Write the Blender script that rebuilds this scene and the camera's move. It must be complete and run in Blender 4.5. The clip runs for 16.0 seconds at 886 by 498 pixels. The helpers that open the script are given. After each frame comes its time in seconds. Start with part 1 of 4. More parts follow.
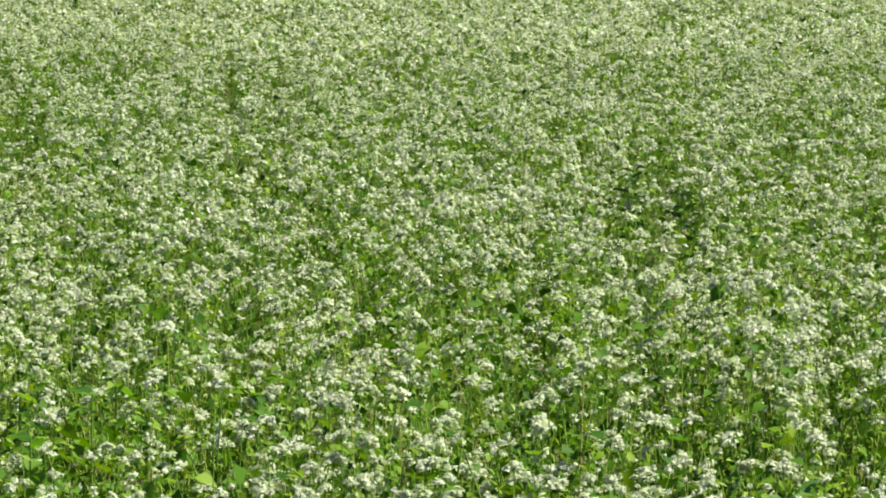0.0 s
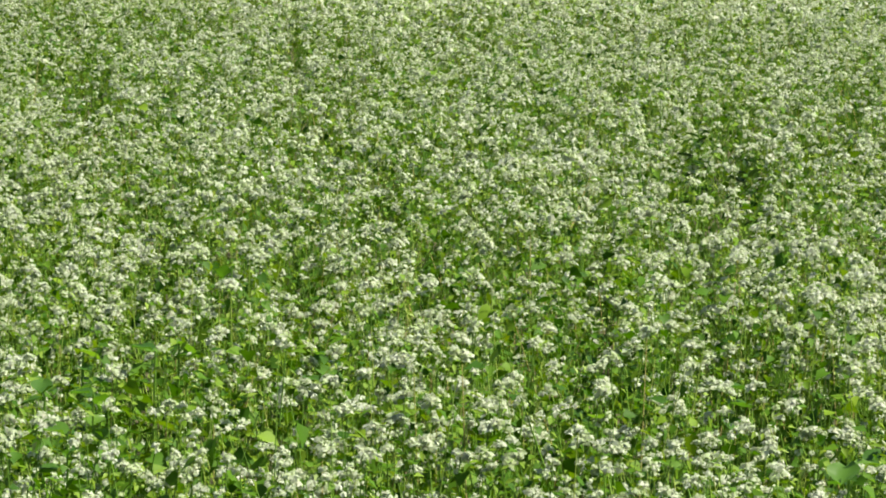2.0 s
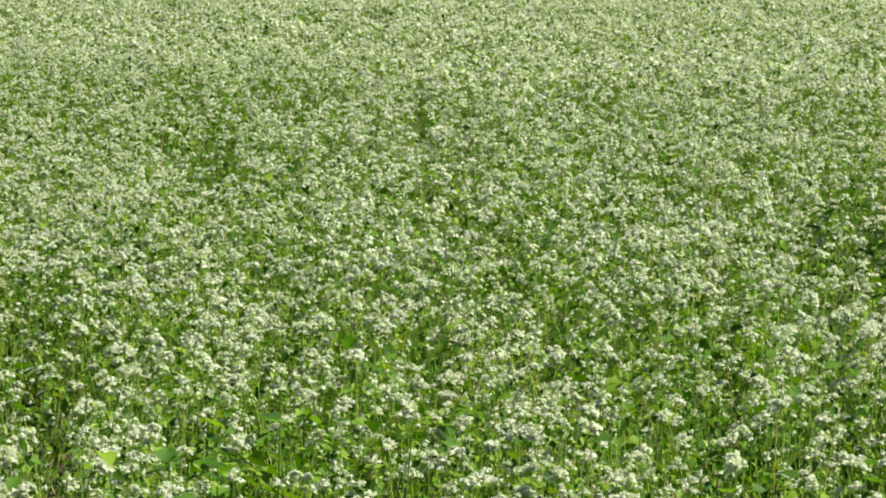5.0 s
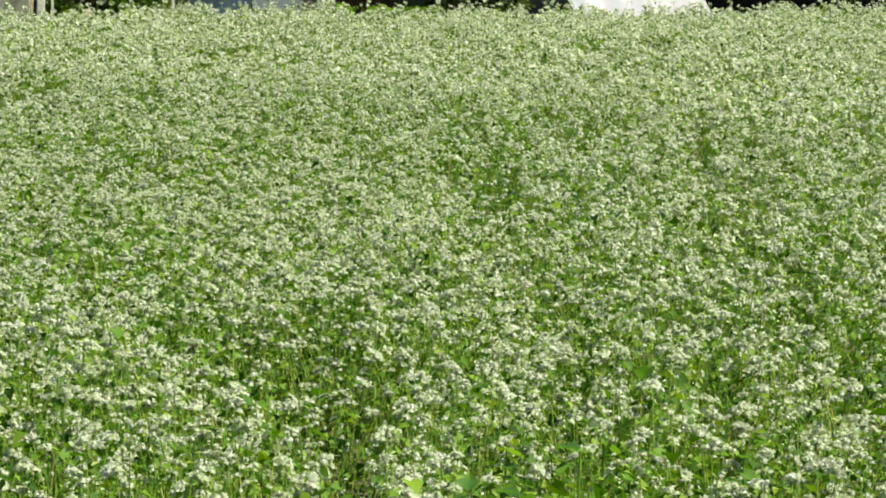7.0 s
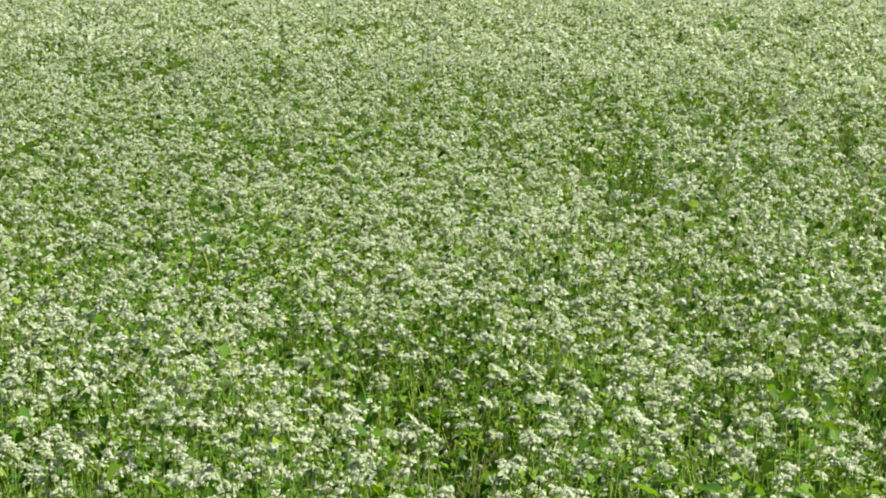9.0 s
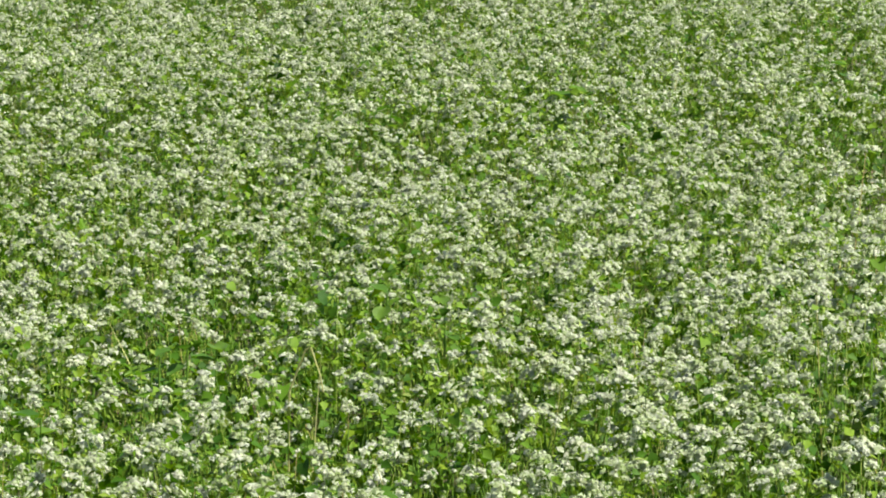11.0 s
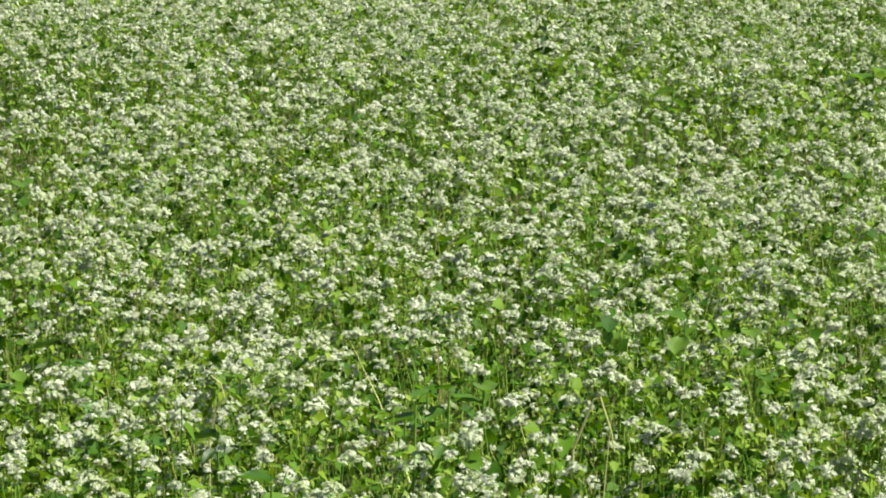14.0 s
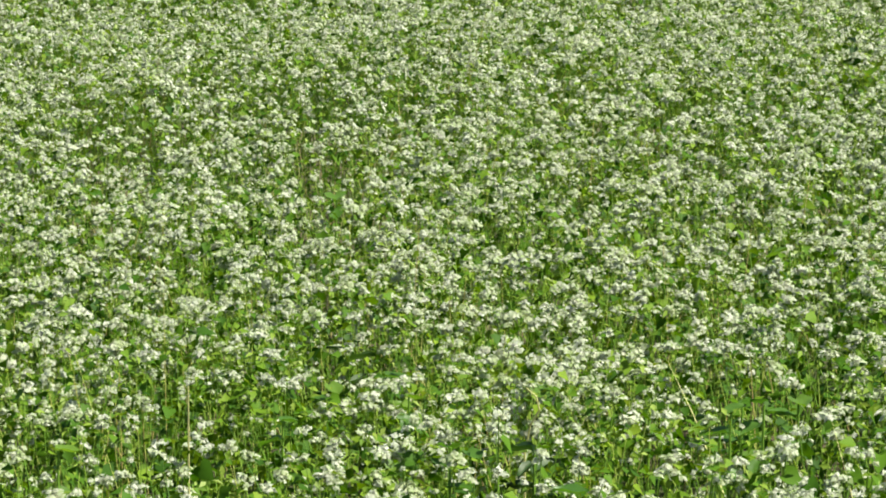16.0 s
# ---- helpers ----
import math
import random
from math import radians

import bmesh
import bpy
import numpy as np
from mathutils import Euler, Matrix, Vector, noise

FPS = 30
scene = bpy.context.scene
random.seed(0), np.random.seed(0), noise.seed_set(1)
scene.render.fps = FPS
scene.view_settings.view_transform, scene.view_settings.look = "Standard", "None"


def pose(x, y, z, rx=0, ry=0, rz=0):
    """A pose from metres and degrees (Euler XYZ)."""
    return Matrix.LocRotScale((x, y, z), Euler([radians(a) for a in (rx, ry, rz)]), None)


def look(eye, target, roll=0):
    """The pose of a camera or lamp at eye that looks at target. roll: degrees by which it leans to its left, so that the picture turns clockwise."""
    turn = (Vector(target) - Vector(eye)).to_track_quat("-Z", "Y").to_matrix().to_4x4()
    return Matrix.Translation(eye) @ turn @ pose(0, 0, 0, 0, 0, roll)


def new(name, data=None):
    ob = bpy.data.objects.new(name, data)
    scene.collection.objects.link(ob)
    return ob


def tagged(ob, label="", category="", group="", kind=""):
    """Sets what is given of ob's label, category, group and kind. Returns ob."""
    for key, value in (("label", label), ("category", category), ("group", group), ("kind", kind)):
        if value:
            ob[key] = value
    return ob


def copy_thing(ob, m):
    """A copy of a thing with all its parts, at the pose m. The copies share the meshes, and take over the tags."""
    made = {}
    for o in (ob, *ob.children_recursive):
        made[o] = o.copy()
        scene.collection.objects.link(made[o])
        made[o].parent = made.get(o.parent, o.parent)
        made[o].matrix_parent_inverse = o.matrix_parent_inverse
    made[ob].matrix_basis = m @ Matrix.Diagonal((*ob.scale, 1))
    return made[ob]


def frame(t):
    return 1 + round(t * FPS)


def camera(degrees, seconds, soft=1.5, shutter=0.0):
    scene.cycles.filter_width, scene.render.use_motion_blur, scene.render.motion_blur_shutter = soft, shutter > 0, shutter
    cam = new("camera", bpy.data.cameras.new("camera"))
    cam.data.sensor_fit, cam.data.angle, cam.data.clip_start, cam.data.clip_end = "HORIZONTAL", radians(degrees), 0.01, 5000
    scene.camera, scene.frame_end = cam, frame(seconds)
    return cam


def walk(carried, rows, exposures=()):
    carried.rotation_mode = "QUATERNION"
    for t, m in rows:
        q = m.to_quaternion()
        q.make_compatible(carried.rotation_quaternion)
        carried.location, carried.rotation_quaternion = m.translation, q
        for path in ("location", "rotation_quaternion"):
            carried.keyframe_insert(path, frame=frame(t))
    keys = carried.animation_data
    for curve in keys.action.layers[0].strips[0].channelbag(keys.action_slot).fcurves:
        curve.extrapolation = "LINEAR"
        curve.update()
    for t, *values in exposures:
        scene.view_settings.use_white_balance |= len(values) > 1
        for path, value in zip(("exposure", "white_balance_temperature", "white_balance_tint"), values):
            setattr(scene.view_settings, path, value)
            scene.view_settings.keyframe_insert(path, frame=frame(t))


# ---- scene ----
cam = camera(14.0, 16.0, soft=1.85)

# seconds, place, then yaw (to the left), pitch and roll in degrees
PATH = [
    (0.0, 0.077, -0.027, 1.801, -0.881, -6.615, -0.675),
    (0.2, 0.077, -0.029, 1.799, -0.738, -6.845, -0.891),
    (0.5, 0.077, -0.031, 1.795, -0.561, -7.182, -0.815),
    (0.7, 0.076, -0.030, 1.796, -0.435, -7.336, -0.626),
    (1.0, 0.074, -0.028, 1.797, -0.318, -7.391, -0.090),
    (1.2, 0.074, -0.029, 1.798, -0.289, -7.392, 0.047),
    (1.5, 0.073, -0.030, 1.800, -0.054, -7.341, 0.042),
    (1.7, 0.071, -0.028, 1.800, 0.051, -7.330, 0.165),
    (2.0, 0.069, -0.024, 1.801, 0.087, -7.221, 0.073),
    (2.2, 0.070, -0.020, 1.799, 0.013, -7.289, -0.004),
    (2.5, 0.072, -0.014, 1.795, -0.228, -7.393, 0.065),
    (2.7, 0.068, -0.005, 1.793, -0.332, -7.356, 0.106),
    (3.0, 0.063, 0.009, 1.789, -0.237, -7.423, 0.278),
    (3.2, 0.057, 0.020, 1.791, -0.092, -7.407, 0.402),
    (5.3, 0.056, 0.037, 1.792, 2.645, -5.597, 0.313),
    (5.5, 0.050, 0.031, 1.799, 3.113, -5.353, 0.459),
    (5.8, 0.039, 0.023, 1.799, 3.884, -5.520, 0.351),
    (6.0, 0.032, 0.018, 1.799, 4.388, -5.494, 0.154),
    (6.2, 0.025, 0.018, 1.798, 4.775, -5.440, 0.205),
    (6.5, 0.014, 0.017, 1.797, 5.480, -5.837, 0.151),
    (6.7, 0.005, 0.024, 1.797, 5.927, -5.795, 0.233),
    (7.0, -0.008, 0.034, 1.796, 6.290, -5.671, 0.299),
    (7.2, -0.011, 0.036, 1.796, 6.531, -5.677, 0.146),
    (7.5, -0.016, 0.039, 1.795, 6.797, -5.821, 0.012),
    (7.7, -0.018, 0.043, 1.795, 6.977, -5.880, 0.111),
    (8.0, -0.022, 0.048, 1.795, 7.285, -5.893, 0.030),
    (8.2, -0.026, 0.051, 1.796, 7.469, -5.812, 0.003),
    (10.3, -0.406, 2.729, 1.898, 9.927, -7.779, 1.022),
    (10.5, -0.502, 3.115, 1.895, 10.199, -7.959, 0.214),
    (10.8, -0.623, 3.689, 1.844, 10.698, -8.013, -0.400),
    (11.0, -0.705, 4.052, 1.844, 11.112, -8.193, -0.379),
    (11.3, -0.830, 4.591, 1.803, 11.899, -8.125, -0.705),
    (11.5, -0.916, 4.878, 1.793, 12.308, -8.197, -0.490),
    (11.7, -0.960, 5.070, 1.780, 12.892, -8.494, -0.559),
    (12.0, -0.996, 5.130, 1.779, 13.496, -8.288, -0.488),
    (12.2, -1.001, 5.130, 1.783, 13.893, -8.256, -0.503),
    (12.5, -1.002, 5.127, 1.783, 14.059, -8.494, -0.457),
    (12.7, -1.006, 5.129, 1.785, 14.066, -8.588, -0.354),
    (13.0, -1.015, 5.132, 1.780, 14.362, -8.832, -0.195),
    (13.2, -1.022, 5.135, 1.783, 14.564, -8.822, -0.153),
    (13.5, -1.031, 5.140, 1.780, 14.460, -8.819, 0.002),
    (13.7, -1.033, 5.141, 1.783, 14.639, -8.843, 0.074),
    (14.0, -1.033, 5.138, 1.780, 15.013, -8.808, 0.128),
    (14.2, -1.035, 5.134, 1.785, 15.328, -8.838, 0.046),
    (14.5, -1.037, 5.126, 1.786, 16.049, -8.817, 0.087),
    (14.7, -1.039, 5.126, 1.789, 16.736, -8.762, -0.029),
    (15.0, -1.048, 5.120, 1.789, 17.583, -8.780, 0.030),
    (15.2, -1.050, 5.119, 1.790, 18.147, -8.767, 0.136),
    (15.5, -1.050, 5.115, 1.789, 18.741, -8.739, -0.172),
    (15.7, -1.050, 5.115, 1.791, 19.157, -8.683, -0.272),
    (16.0, -1.051, 5.116, 1.789, 19.825, -8.645, -0.509),
]
walk(cam, [(t, pose(x, y, z, 90 + pitch, 0, yaw) @ pose(0, 0, 0, 0, 0, roll))
           for t, x, y, z, yaw, pitch, roll in PATH],
     exposures=[(0.0, 1.04, 7200, -8), (3.0, 1.01, 7200, -8), (5.5, 1.03, 7200, -7), (8.0, 1.02, 7100, -7), (11.0, 0.98, 6950, -4), (16.0, 0.99, 6950, -4)])

# ---- light: clear day, the sun fairly high on the right ----
SUN_UP, SUN_TURN = 53.0, -95.0          # elevation; degrees to the left of the field's long axis (+y)
world = bpy.data.worlds.new("sky")
scene.world = world
world.use_nodes = True
sky = world.node_tree.nodes.new("ShaderNodeTexSky")
sky.sky_type, sky.sun_disc = "NISHITA", False
sky.sun_elevation, sky.sun_rotation = radians(SUN_UP), radians(-SUN_TURN)
world.node_tree.links.new(sky.outputs[0], world.node_tree.nodes["Background"].inputs[0])
world.node_tree.nodes["Background"].inputs[1].default_value = 0.056
sun = new("sun", bpy.data.lights.new("sun", "SUN"))
sun.data.energy, sun.data.angle, sun.data.color = 4.9, radians(0.53), (1.0, 0.955, 0.87)
a, e = radians(SUN_TURN), radians(SUN_UP)
sun.matrix_world = look((-60 * math.sin(a) * math.cos(e), 60 * math.cos(a) * math.cos(e), 60 * math.sin(e)), (0, 0, 0))


# ---- materials ----
def material(name):
    m = bpy.data.materials.new(name)
    m.use_nodes = True
    t = m.node_tree
    t.nodes.clear()
    return m, t, t.nodes.new("ShaderNodeOutputMaterial")


def node(t, kind, **values):
    n = t.nodes.new(kind)
    for k, v in values.items():
        n.inputs[k.replace("_", " ")].default_value = v
    return n


def ramp(t, source, stops):
    r = t.nodes.new("ShaderNodeValToRGB")
    el = r.color_ramp.elements
    while len(el) < len(stops):
        el.new(0.5)
    for s, (p, c) in zip(el, stops):
        s.position, s.color = p, (*c, 1)
    t.links.new(source, r.inputs[0])
    return r.outputs[0]


def noise_of(t, scale, detail=3.0, rough=0.55):
    co = t.nodes.new("ShaderNodeTexCoord")
    n = node(t, "ShaderNodeTexNoise", Scale=scale, Detail=detail, Roughness=rough)
    t.links.new(co.outputs["Object"], n.inputs["Vector"])
    return n.outputs["Fac"]


def mixed(t, fac, a_out, b_out, blend="MIX"):
    m = t.nodes.new("ShaderNodeMix")
    m.data_type, m.blend_type = "RGBA", blend
    if isinstance(fac, float):
        m.inputs[0].default_value = fac
    else:
        t.links.new(fac, m.inputs[0])
    for s, v in ((6, a_out), (7, b_out)):
        if isinstance(v, tuple):
            m.inputs[s].default_value = (*v, 1)
        else:
            t.links.new(v, m.inputs[s])
    return m.outputs[2]


def thin(name, stops, big_stops, big_scale, through_share, through_tint, rough, gloss, pieces="island"):
    """A leaf or petal: coloured piece by piece and in larger patches, letting some light through."""
    m, t, out = material(name)
    if pieces == "island":
        r = t.nodes.new("ShaderNodeNewGeometry").outputs["Random Per Island"]
    else:
        r = t.nodes.new("ShaderNodeObjectInfo").outputs["Random"]
    c = mixed(t, 1.0, ramp(t, r, stops), ramp(t, noise_of(t, big_scale, 2.0), big_stops), "MULTIPLY")
    p = node(t, "ShaderNodeBsdfPrincipled", Roughness=rough, Specular_IOR_Level=gloss)
    t.links.new(c, p.inputs["Base Color"])
    tr = t.nodes.new("ShaderNodeBsdfTranslucent")
    t.links.new(mixed(t, 1.0, c, through_tint, "MULTIPLY"), tr.inputs[0])
    mx = t.nodes.new("ShaderNodeMixShader")
    mx.inputs[0].default_value = through_share
    t.links.new(p.outputs[0], mx.inputs[1])
    t.links.new(tr.outputs[0], mx.inputs[2])
    t.links.new(mx.outputs[0], out.inputs[0])
    return m


def solid(name, stops, scale, rough=0.7, gloss=0.3, metal=0.0, bump=0.0, bump_scale=40.0, stretch=None):
    m, t, out = material(name)
    fac = noise_of(t, scale, 5.0)
    if stretch:
        co = t.nodes.new("ShaderNodeTexCoord")
        mp = node(t, "ShaderNodeMapping", Scale=stretch)
        t.links.new(co.outputs["Object"], mp.inputs[0])
        t.links.new(mp.outputs[0], fac.node.inputs["Vector"])
    p = node(t, "ShaderNodeBsdfPrincipled", Roughness=rough, Specular_IOR_Level=gloss, Metallic=metal)
    t.links.new(ramp(t, fac, stops), p.inputs["Base Color"])
    if bump:
        b = node(t, "ShaderNodeBump", Strength=bump, Distance=0.02)
        t.links.new(noise_of(t, bump_scale, 4.0), b.inputs["Height"])
        t.links.new(b.outputs[0], p.inputs["Normal"])
    t.links.new(p.outputs[0], out.inputs[0])
    return m


PETAL = thin("buckwheat petals", [(0.0, (0.42, 0.50, 0.27)), (0.25, (0.54, 0.57, 0.46)), (0.75, (0.635, 0.635, 0.60)), (1.0, (0.635, 0.605, 0.565))],
             [(0.34, (0.68, 0.76, 0.50)), (0.50, (0.94, 0.96, 0.86)), (0.64, (1, 1, 1))], 26.0, 0.40, (1.0, 1.0, 0.90), 0.65, 0.15)
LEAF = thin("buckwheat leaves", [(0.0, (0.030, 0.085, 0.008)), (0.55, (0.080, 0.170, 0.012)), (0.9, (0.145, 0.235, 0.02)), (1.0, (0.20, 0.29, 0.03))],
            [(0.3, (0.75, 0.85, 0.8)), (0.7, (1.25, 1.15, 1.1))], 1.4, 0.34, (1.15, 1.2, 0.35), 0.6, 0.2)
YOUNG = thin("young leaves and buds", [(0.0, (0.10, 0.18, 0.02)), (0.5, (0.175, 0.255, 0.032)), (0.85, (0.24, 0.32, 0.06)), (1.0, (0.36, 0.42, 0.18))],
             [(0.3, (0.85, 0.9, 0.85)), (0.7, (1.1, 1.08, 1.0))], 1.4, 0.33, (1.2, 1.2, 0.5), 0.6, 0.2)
STEM = thin("buckwheat stems", [(0.0, (0.08, 0.16, 0.02)), (0.6, (0.17, 0.29, 0.04)), (0.9, (0.32, 0.38, 0.09)), (1.0, (0.40, 0.30, 0.14))],
            [(0.3, (0.85, 0.9, 0.85)), (0.7, (1.1, 1.1, 1.0))], 2.0, 0.15, (1.2, 1.2, 0.6), 0.5, 0.4)
BROAD = thin("broad weed leaves", [(0.0, (0.055, 0.13, 0.025)), (0.5, (0.09, 0.185, 0.03)), (1.0, (0.15, 0.25, 0.04))],
             [(0.3, (0.9, 0.9, 0.9)), (0.7, (1.1, 1.1, 1.0))], 25.0, 0.45, (1.3, 1.35, 0.4), 0.4, 0.5, "object")
# a dark weed's green, also used to paint shade in the crop's gaps
WEED_GAPSHADE = thin("dark weed leaves and gap shade", [(0.0, (0.018, 0.042, 0.012)), (0.6, (0.034, 0.072, 0.018)), (1.0, (0.07, 0.12, 0.025))],
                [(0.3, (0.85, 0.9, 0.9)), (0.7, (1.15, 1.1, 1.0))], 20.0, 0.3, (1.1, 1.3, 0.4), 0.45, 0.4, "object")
BLADE = thin("grass blades", [(0.0, (0.06, 0.15, 0.03)), (0.6, (0.12, 0.22, 0.04)), (1.0, (0.2, 0.28, 0.06))],
             [(0.3, (0.9, 0.9, 0.9)), (0.7, (1.1, 1.1, 1.0))], 12.0, 0.35, (1.2, 1.2, 0.5), 0.45, 0.4)
STRAW = thin("dry grass", [(0.0, (0.46, 0.43, 0.20)), (1.0, (0.58, 0.55, 0.29))],
             [(0.3, (0.9, 0.9, 0.9)), (0.7, (1.1, 1.1, 1.0))], 12.0, 0.25, (1.1, 1.1, 0.7), 0.6, 0.3)
# leaf green darkened to paint the shade in hedge shrubs and trees
SHADEGREEN = thin("shade-darkened leaves", [(0.0, (0.010, 0.022, 0.008)), (0.6, (0.018, 0.042, 0.012)), (1.0, (0.05, 0.09, 0.02))],
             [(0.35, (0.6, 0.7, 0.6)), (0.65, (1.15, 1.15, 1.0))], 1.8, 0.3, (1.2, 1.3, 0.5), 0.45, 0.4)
# yellow-green leaves, brightened so that sunlight sits in the colour
SUNGREEN = thin("sun-brightened shrub leaves", [(0.0, (0.07, 0.14, 0.02)), (0.6, (0.15, 0.24, 0.035)), (1.0, (0.26, 0.33, 0.06))],
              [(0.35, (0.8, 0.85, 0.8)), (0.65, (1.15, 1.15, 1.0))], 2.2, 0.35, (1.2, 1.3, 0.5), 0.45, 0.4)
OLIVE = thin("olive shade-darkened leaves", [(0.0, (0.030, 0.046, 0.014)), (0.6, (0.065, 0.092, 0.026)), (1.0, (0.14, 0.17, 0.05))],
             [(0.35, (0.6, 0.65, 0.6)), (0.65, (1.15, 1.15, 1.0))], 2.5, 0.25, (1.2, 1.2, 0.5), 0.5, 0.35)
# near black, for the sheet that paints the shade under the hedges
UNDERSHADE = solid("black hedge shade", [(0.3, (0.006, 0.006, 0.007)), (0.7, (0.014, 0.014, 0.014))], 6.0, 0.8, 0.15)
BARK = solid("bark", [(0.3, (0.05, 0.035, 0.025)), (0.7, (0.14, 0.10, 0.07))], 14.0, 0.9, 0.1, bump=0.6, bump_scale=30)
SOIL = solid("soil and trampled weeds", [(0.32, (0.045, 0.06, 0.02)), (0.5, (0.085, 0.08, 0.045)), (0.7, (0.15, 0.12, 0.08))], 1.3, 0.95, 0.1, bump=0.7, bump_scale=18)
DIRT = solid("pale dirt track", [(0.3, (0.22, 0.18, 0.13)), (0.7, (0.36, 0.31, 0.25))], 3.0, 0.95, 0.1, bump=0.5, bump_scale=22)
SHEET = thin("white plastic sheet", [(0.0, (0.53, 0.53, 0.60)), (1.0, (0.56, 0.555, 0.63))],
             [(0.38, (1.0, 1.0, 1.0)), (0.5, (1.0, 0.93, 0.95)), (0.62, (0.86, 0.88, 0.90))], 2.6, 0.5, (1.0, 1.0, 1.0), 0.35, 0.5)
HOOP = solid("galvanised hoop", [(0.3, (0.42, 0.43, 0.44)), (0.7, (0.58, 0.58, 0.6))], 8.0, 0.4, 0.5, 0.8)
# dark blue grey that paints the shade in the tunnel's open end
END_SHADE = solid("tunnel end shade", [(0.3, (0.02, 0.025, 0.035)), (0.7, (0.05, 0.06, 0.075))], 4.0, 0.5, 0.4, bump=0.4, bump_scale=6)
BLUE = solid("blue painted steel", [(0.3, (0.014, 0.15, 0.50)), (0.7, (0.022, 0.20, 0.62))], 1.6, 0.42, 0.45, bump=0.1, bump_scale=14)
BLUEDARK = solid("darker blue steel", [(0.3, (0.012, 0.09, 0.28)), (0.7, (0.022, 0.13, 0.38))], 1.6, 0.5, 0.4, bump=0.1, bump_scale=14)
GREYWALL = solid("pale grey cladding", [(0.3, (0.42, 0.46, 0.52)), (0.7, (0.50, 0.54, 0.58))], 2.0, 0.55, 0.35, bump=0.1, bump_scale=20)
SLATE = solid("blue grey door", [(0.3, (0.10, 0.15, 0.23)), (0.7, (0.15, 0.20, 0.28))], 2.0, 0.45, 0.4, bump=0.1, bump_scale=20)
NAVY = solid("navy tarpaulin", [(0.3, (0.016, 0.02, 0.04)), (0.7, (0.035, 0.04, 0.075))], 3.0, 0.5, 0.4, bump=0.5, bump_scale=7)
BINGREEN = solid("dark grey green plastic", [(0.3, (0.03, 0.034, 0.028)), (0.7, (0.055, 0.06, 0.045))], 3.0, 0.5, 0.35, bump=0.2, bump_scale=20)
BEIGE = solid("beige painted metal", [(0.3, (0.52, 0.48, 0.38)), (0.7, (0.62, 0.58, 0.48))], 3.0, 0.5, 0.35, bump=0.1, bump_scale=20)
WOOD = solid("weathered timber", [(0.3, (0.05, 0.036, 0.03)), (0.7, (0.11, 0.08, 0.062))], 5.0, 0.85, 0.15, bump=0.5, bump_scale=30, stretch=(6, 6, 1))
PALEPOST = solid("whitewashed post", [(0.3, (0.55, 0.53, 0.48)), (0.7, (0.7, 0.68, 0.63))], 6.0, 0.7, 0.2, bump=0.3, bump_scale=30)
ROOF = solid("grey roof sheet", [(0.3, (0.16, 0.16, 0.17)), (0.7, (0.24, 0.24, 0.25))], 3.0, 0.5, 0.4, bump=0.1, bump_scale=20)


# ---- mesh helpers ----
def part(name, bm, mat, parent, label=""):
    me = bpy.data.meshes.new(name)
    bm.to_mesh(me)
    bm.free()
    me.materials.append(mat)
    ob = new(name, me)
    ob.parent = parent
    return tagged(ob, label)


def thing(name, m, label, category, group="", kind=""):
    ob = new(name)
    ob.empty_display_size = 0.1
    ob.matrix_world = m
    return tagged(ob, label, category, group, kind)


def box(bm, x0, x1, y0, y1, z0, z1, bevel=0.0):
    made = bmesh.ops.create_cube(bm, size=1, matrix=Matrix.LocRotScale(((x0 + x1) / 2, (y0 + y1) / 2, (z0 + z1) / 2), None, (x1 - x0, y1 - y0, z1 - z0)))
    if bevel:
        edges = list({ed for v in made["verts"] for ed in v.link_edges})
        bmesh.ops.bevel(bm, geom=edges, offset=bevel, segments=2, affect="EDGES")
    return bm


def tube(bm, points, radii, sides=6):
    rings = []
    pts = [Vector(p) for p in points]
    for i, p in enumerate(pts):
        d = (pts[min(i + 1, len(pts) - 1)] - pts[max(i - 1, 0)]).normalized()
        u = d.cross(Vector((0.3, 1, 0.2))).normalized()
        w = d.cross(u)
        rings.append([bm.verts.new(p + radii[i] * (math.cos(k * math.tau / sides) * u + math.sin(k * math.tau / sides) * w)) for k in range(sides)])
    for r0, r1 in zip(rings, rings[1:]):
        for k in range(sides):
            bm.faces.new((r0[k], r0[(k + 1) % sides], r1[(k + 1) % sides], r1[k]))
    bm.faces.new(rings[0][::-1])
    bm.faces.new(rings[-1])
    return bm


def tri_mesh(name, verts, tris, mat):
    """A mesh of triangles from arrays."""
    me = bpy.data.meshes.new(name)
    verts, tris = np.ascontiguousarray(verts, np.float32), np.ascontiguousarray(tris, np.int32)
    me.vertices.add(len(verts))
    me.vertices.foreach_set("co", verts.ravel())
    me.loops.add(tris.size)
    me.loops.foreach_set("vertex_index", tris.ravel())
    me.polygons.add(len(tris))
    me.polygons.foreach_set("loop_start", np.arange(0, tris.size, 3, dtype=np.int32))
    me.update(calc_edges=True)
    me.materials.append(mat)
    return me


class Pile:
    """Gathers many small pieces into one mesh."""

    def __init__(self):
        self.v, self.t, self.n = [], [], 0

    def add(self, verts, tris):
        """verts: (pieces, points, 3); tris: (faces, 3), for one piece."""
        k, p = verts.shape[:2]
        if k:
            self.v.append(verts.reshape(-1, 3))
            self.t.append((tris[None] + self.n + (np.arange(k) * p)[:, None, None]).reshape(-1, 3))
            self.n += k * p

    def mesh(self, name, mat):
        return tri_mesh(name, np.concatenate(self.v), np.concatenate(self.t), mat)


rng = np.random.default_rng(11)


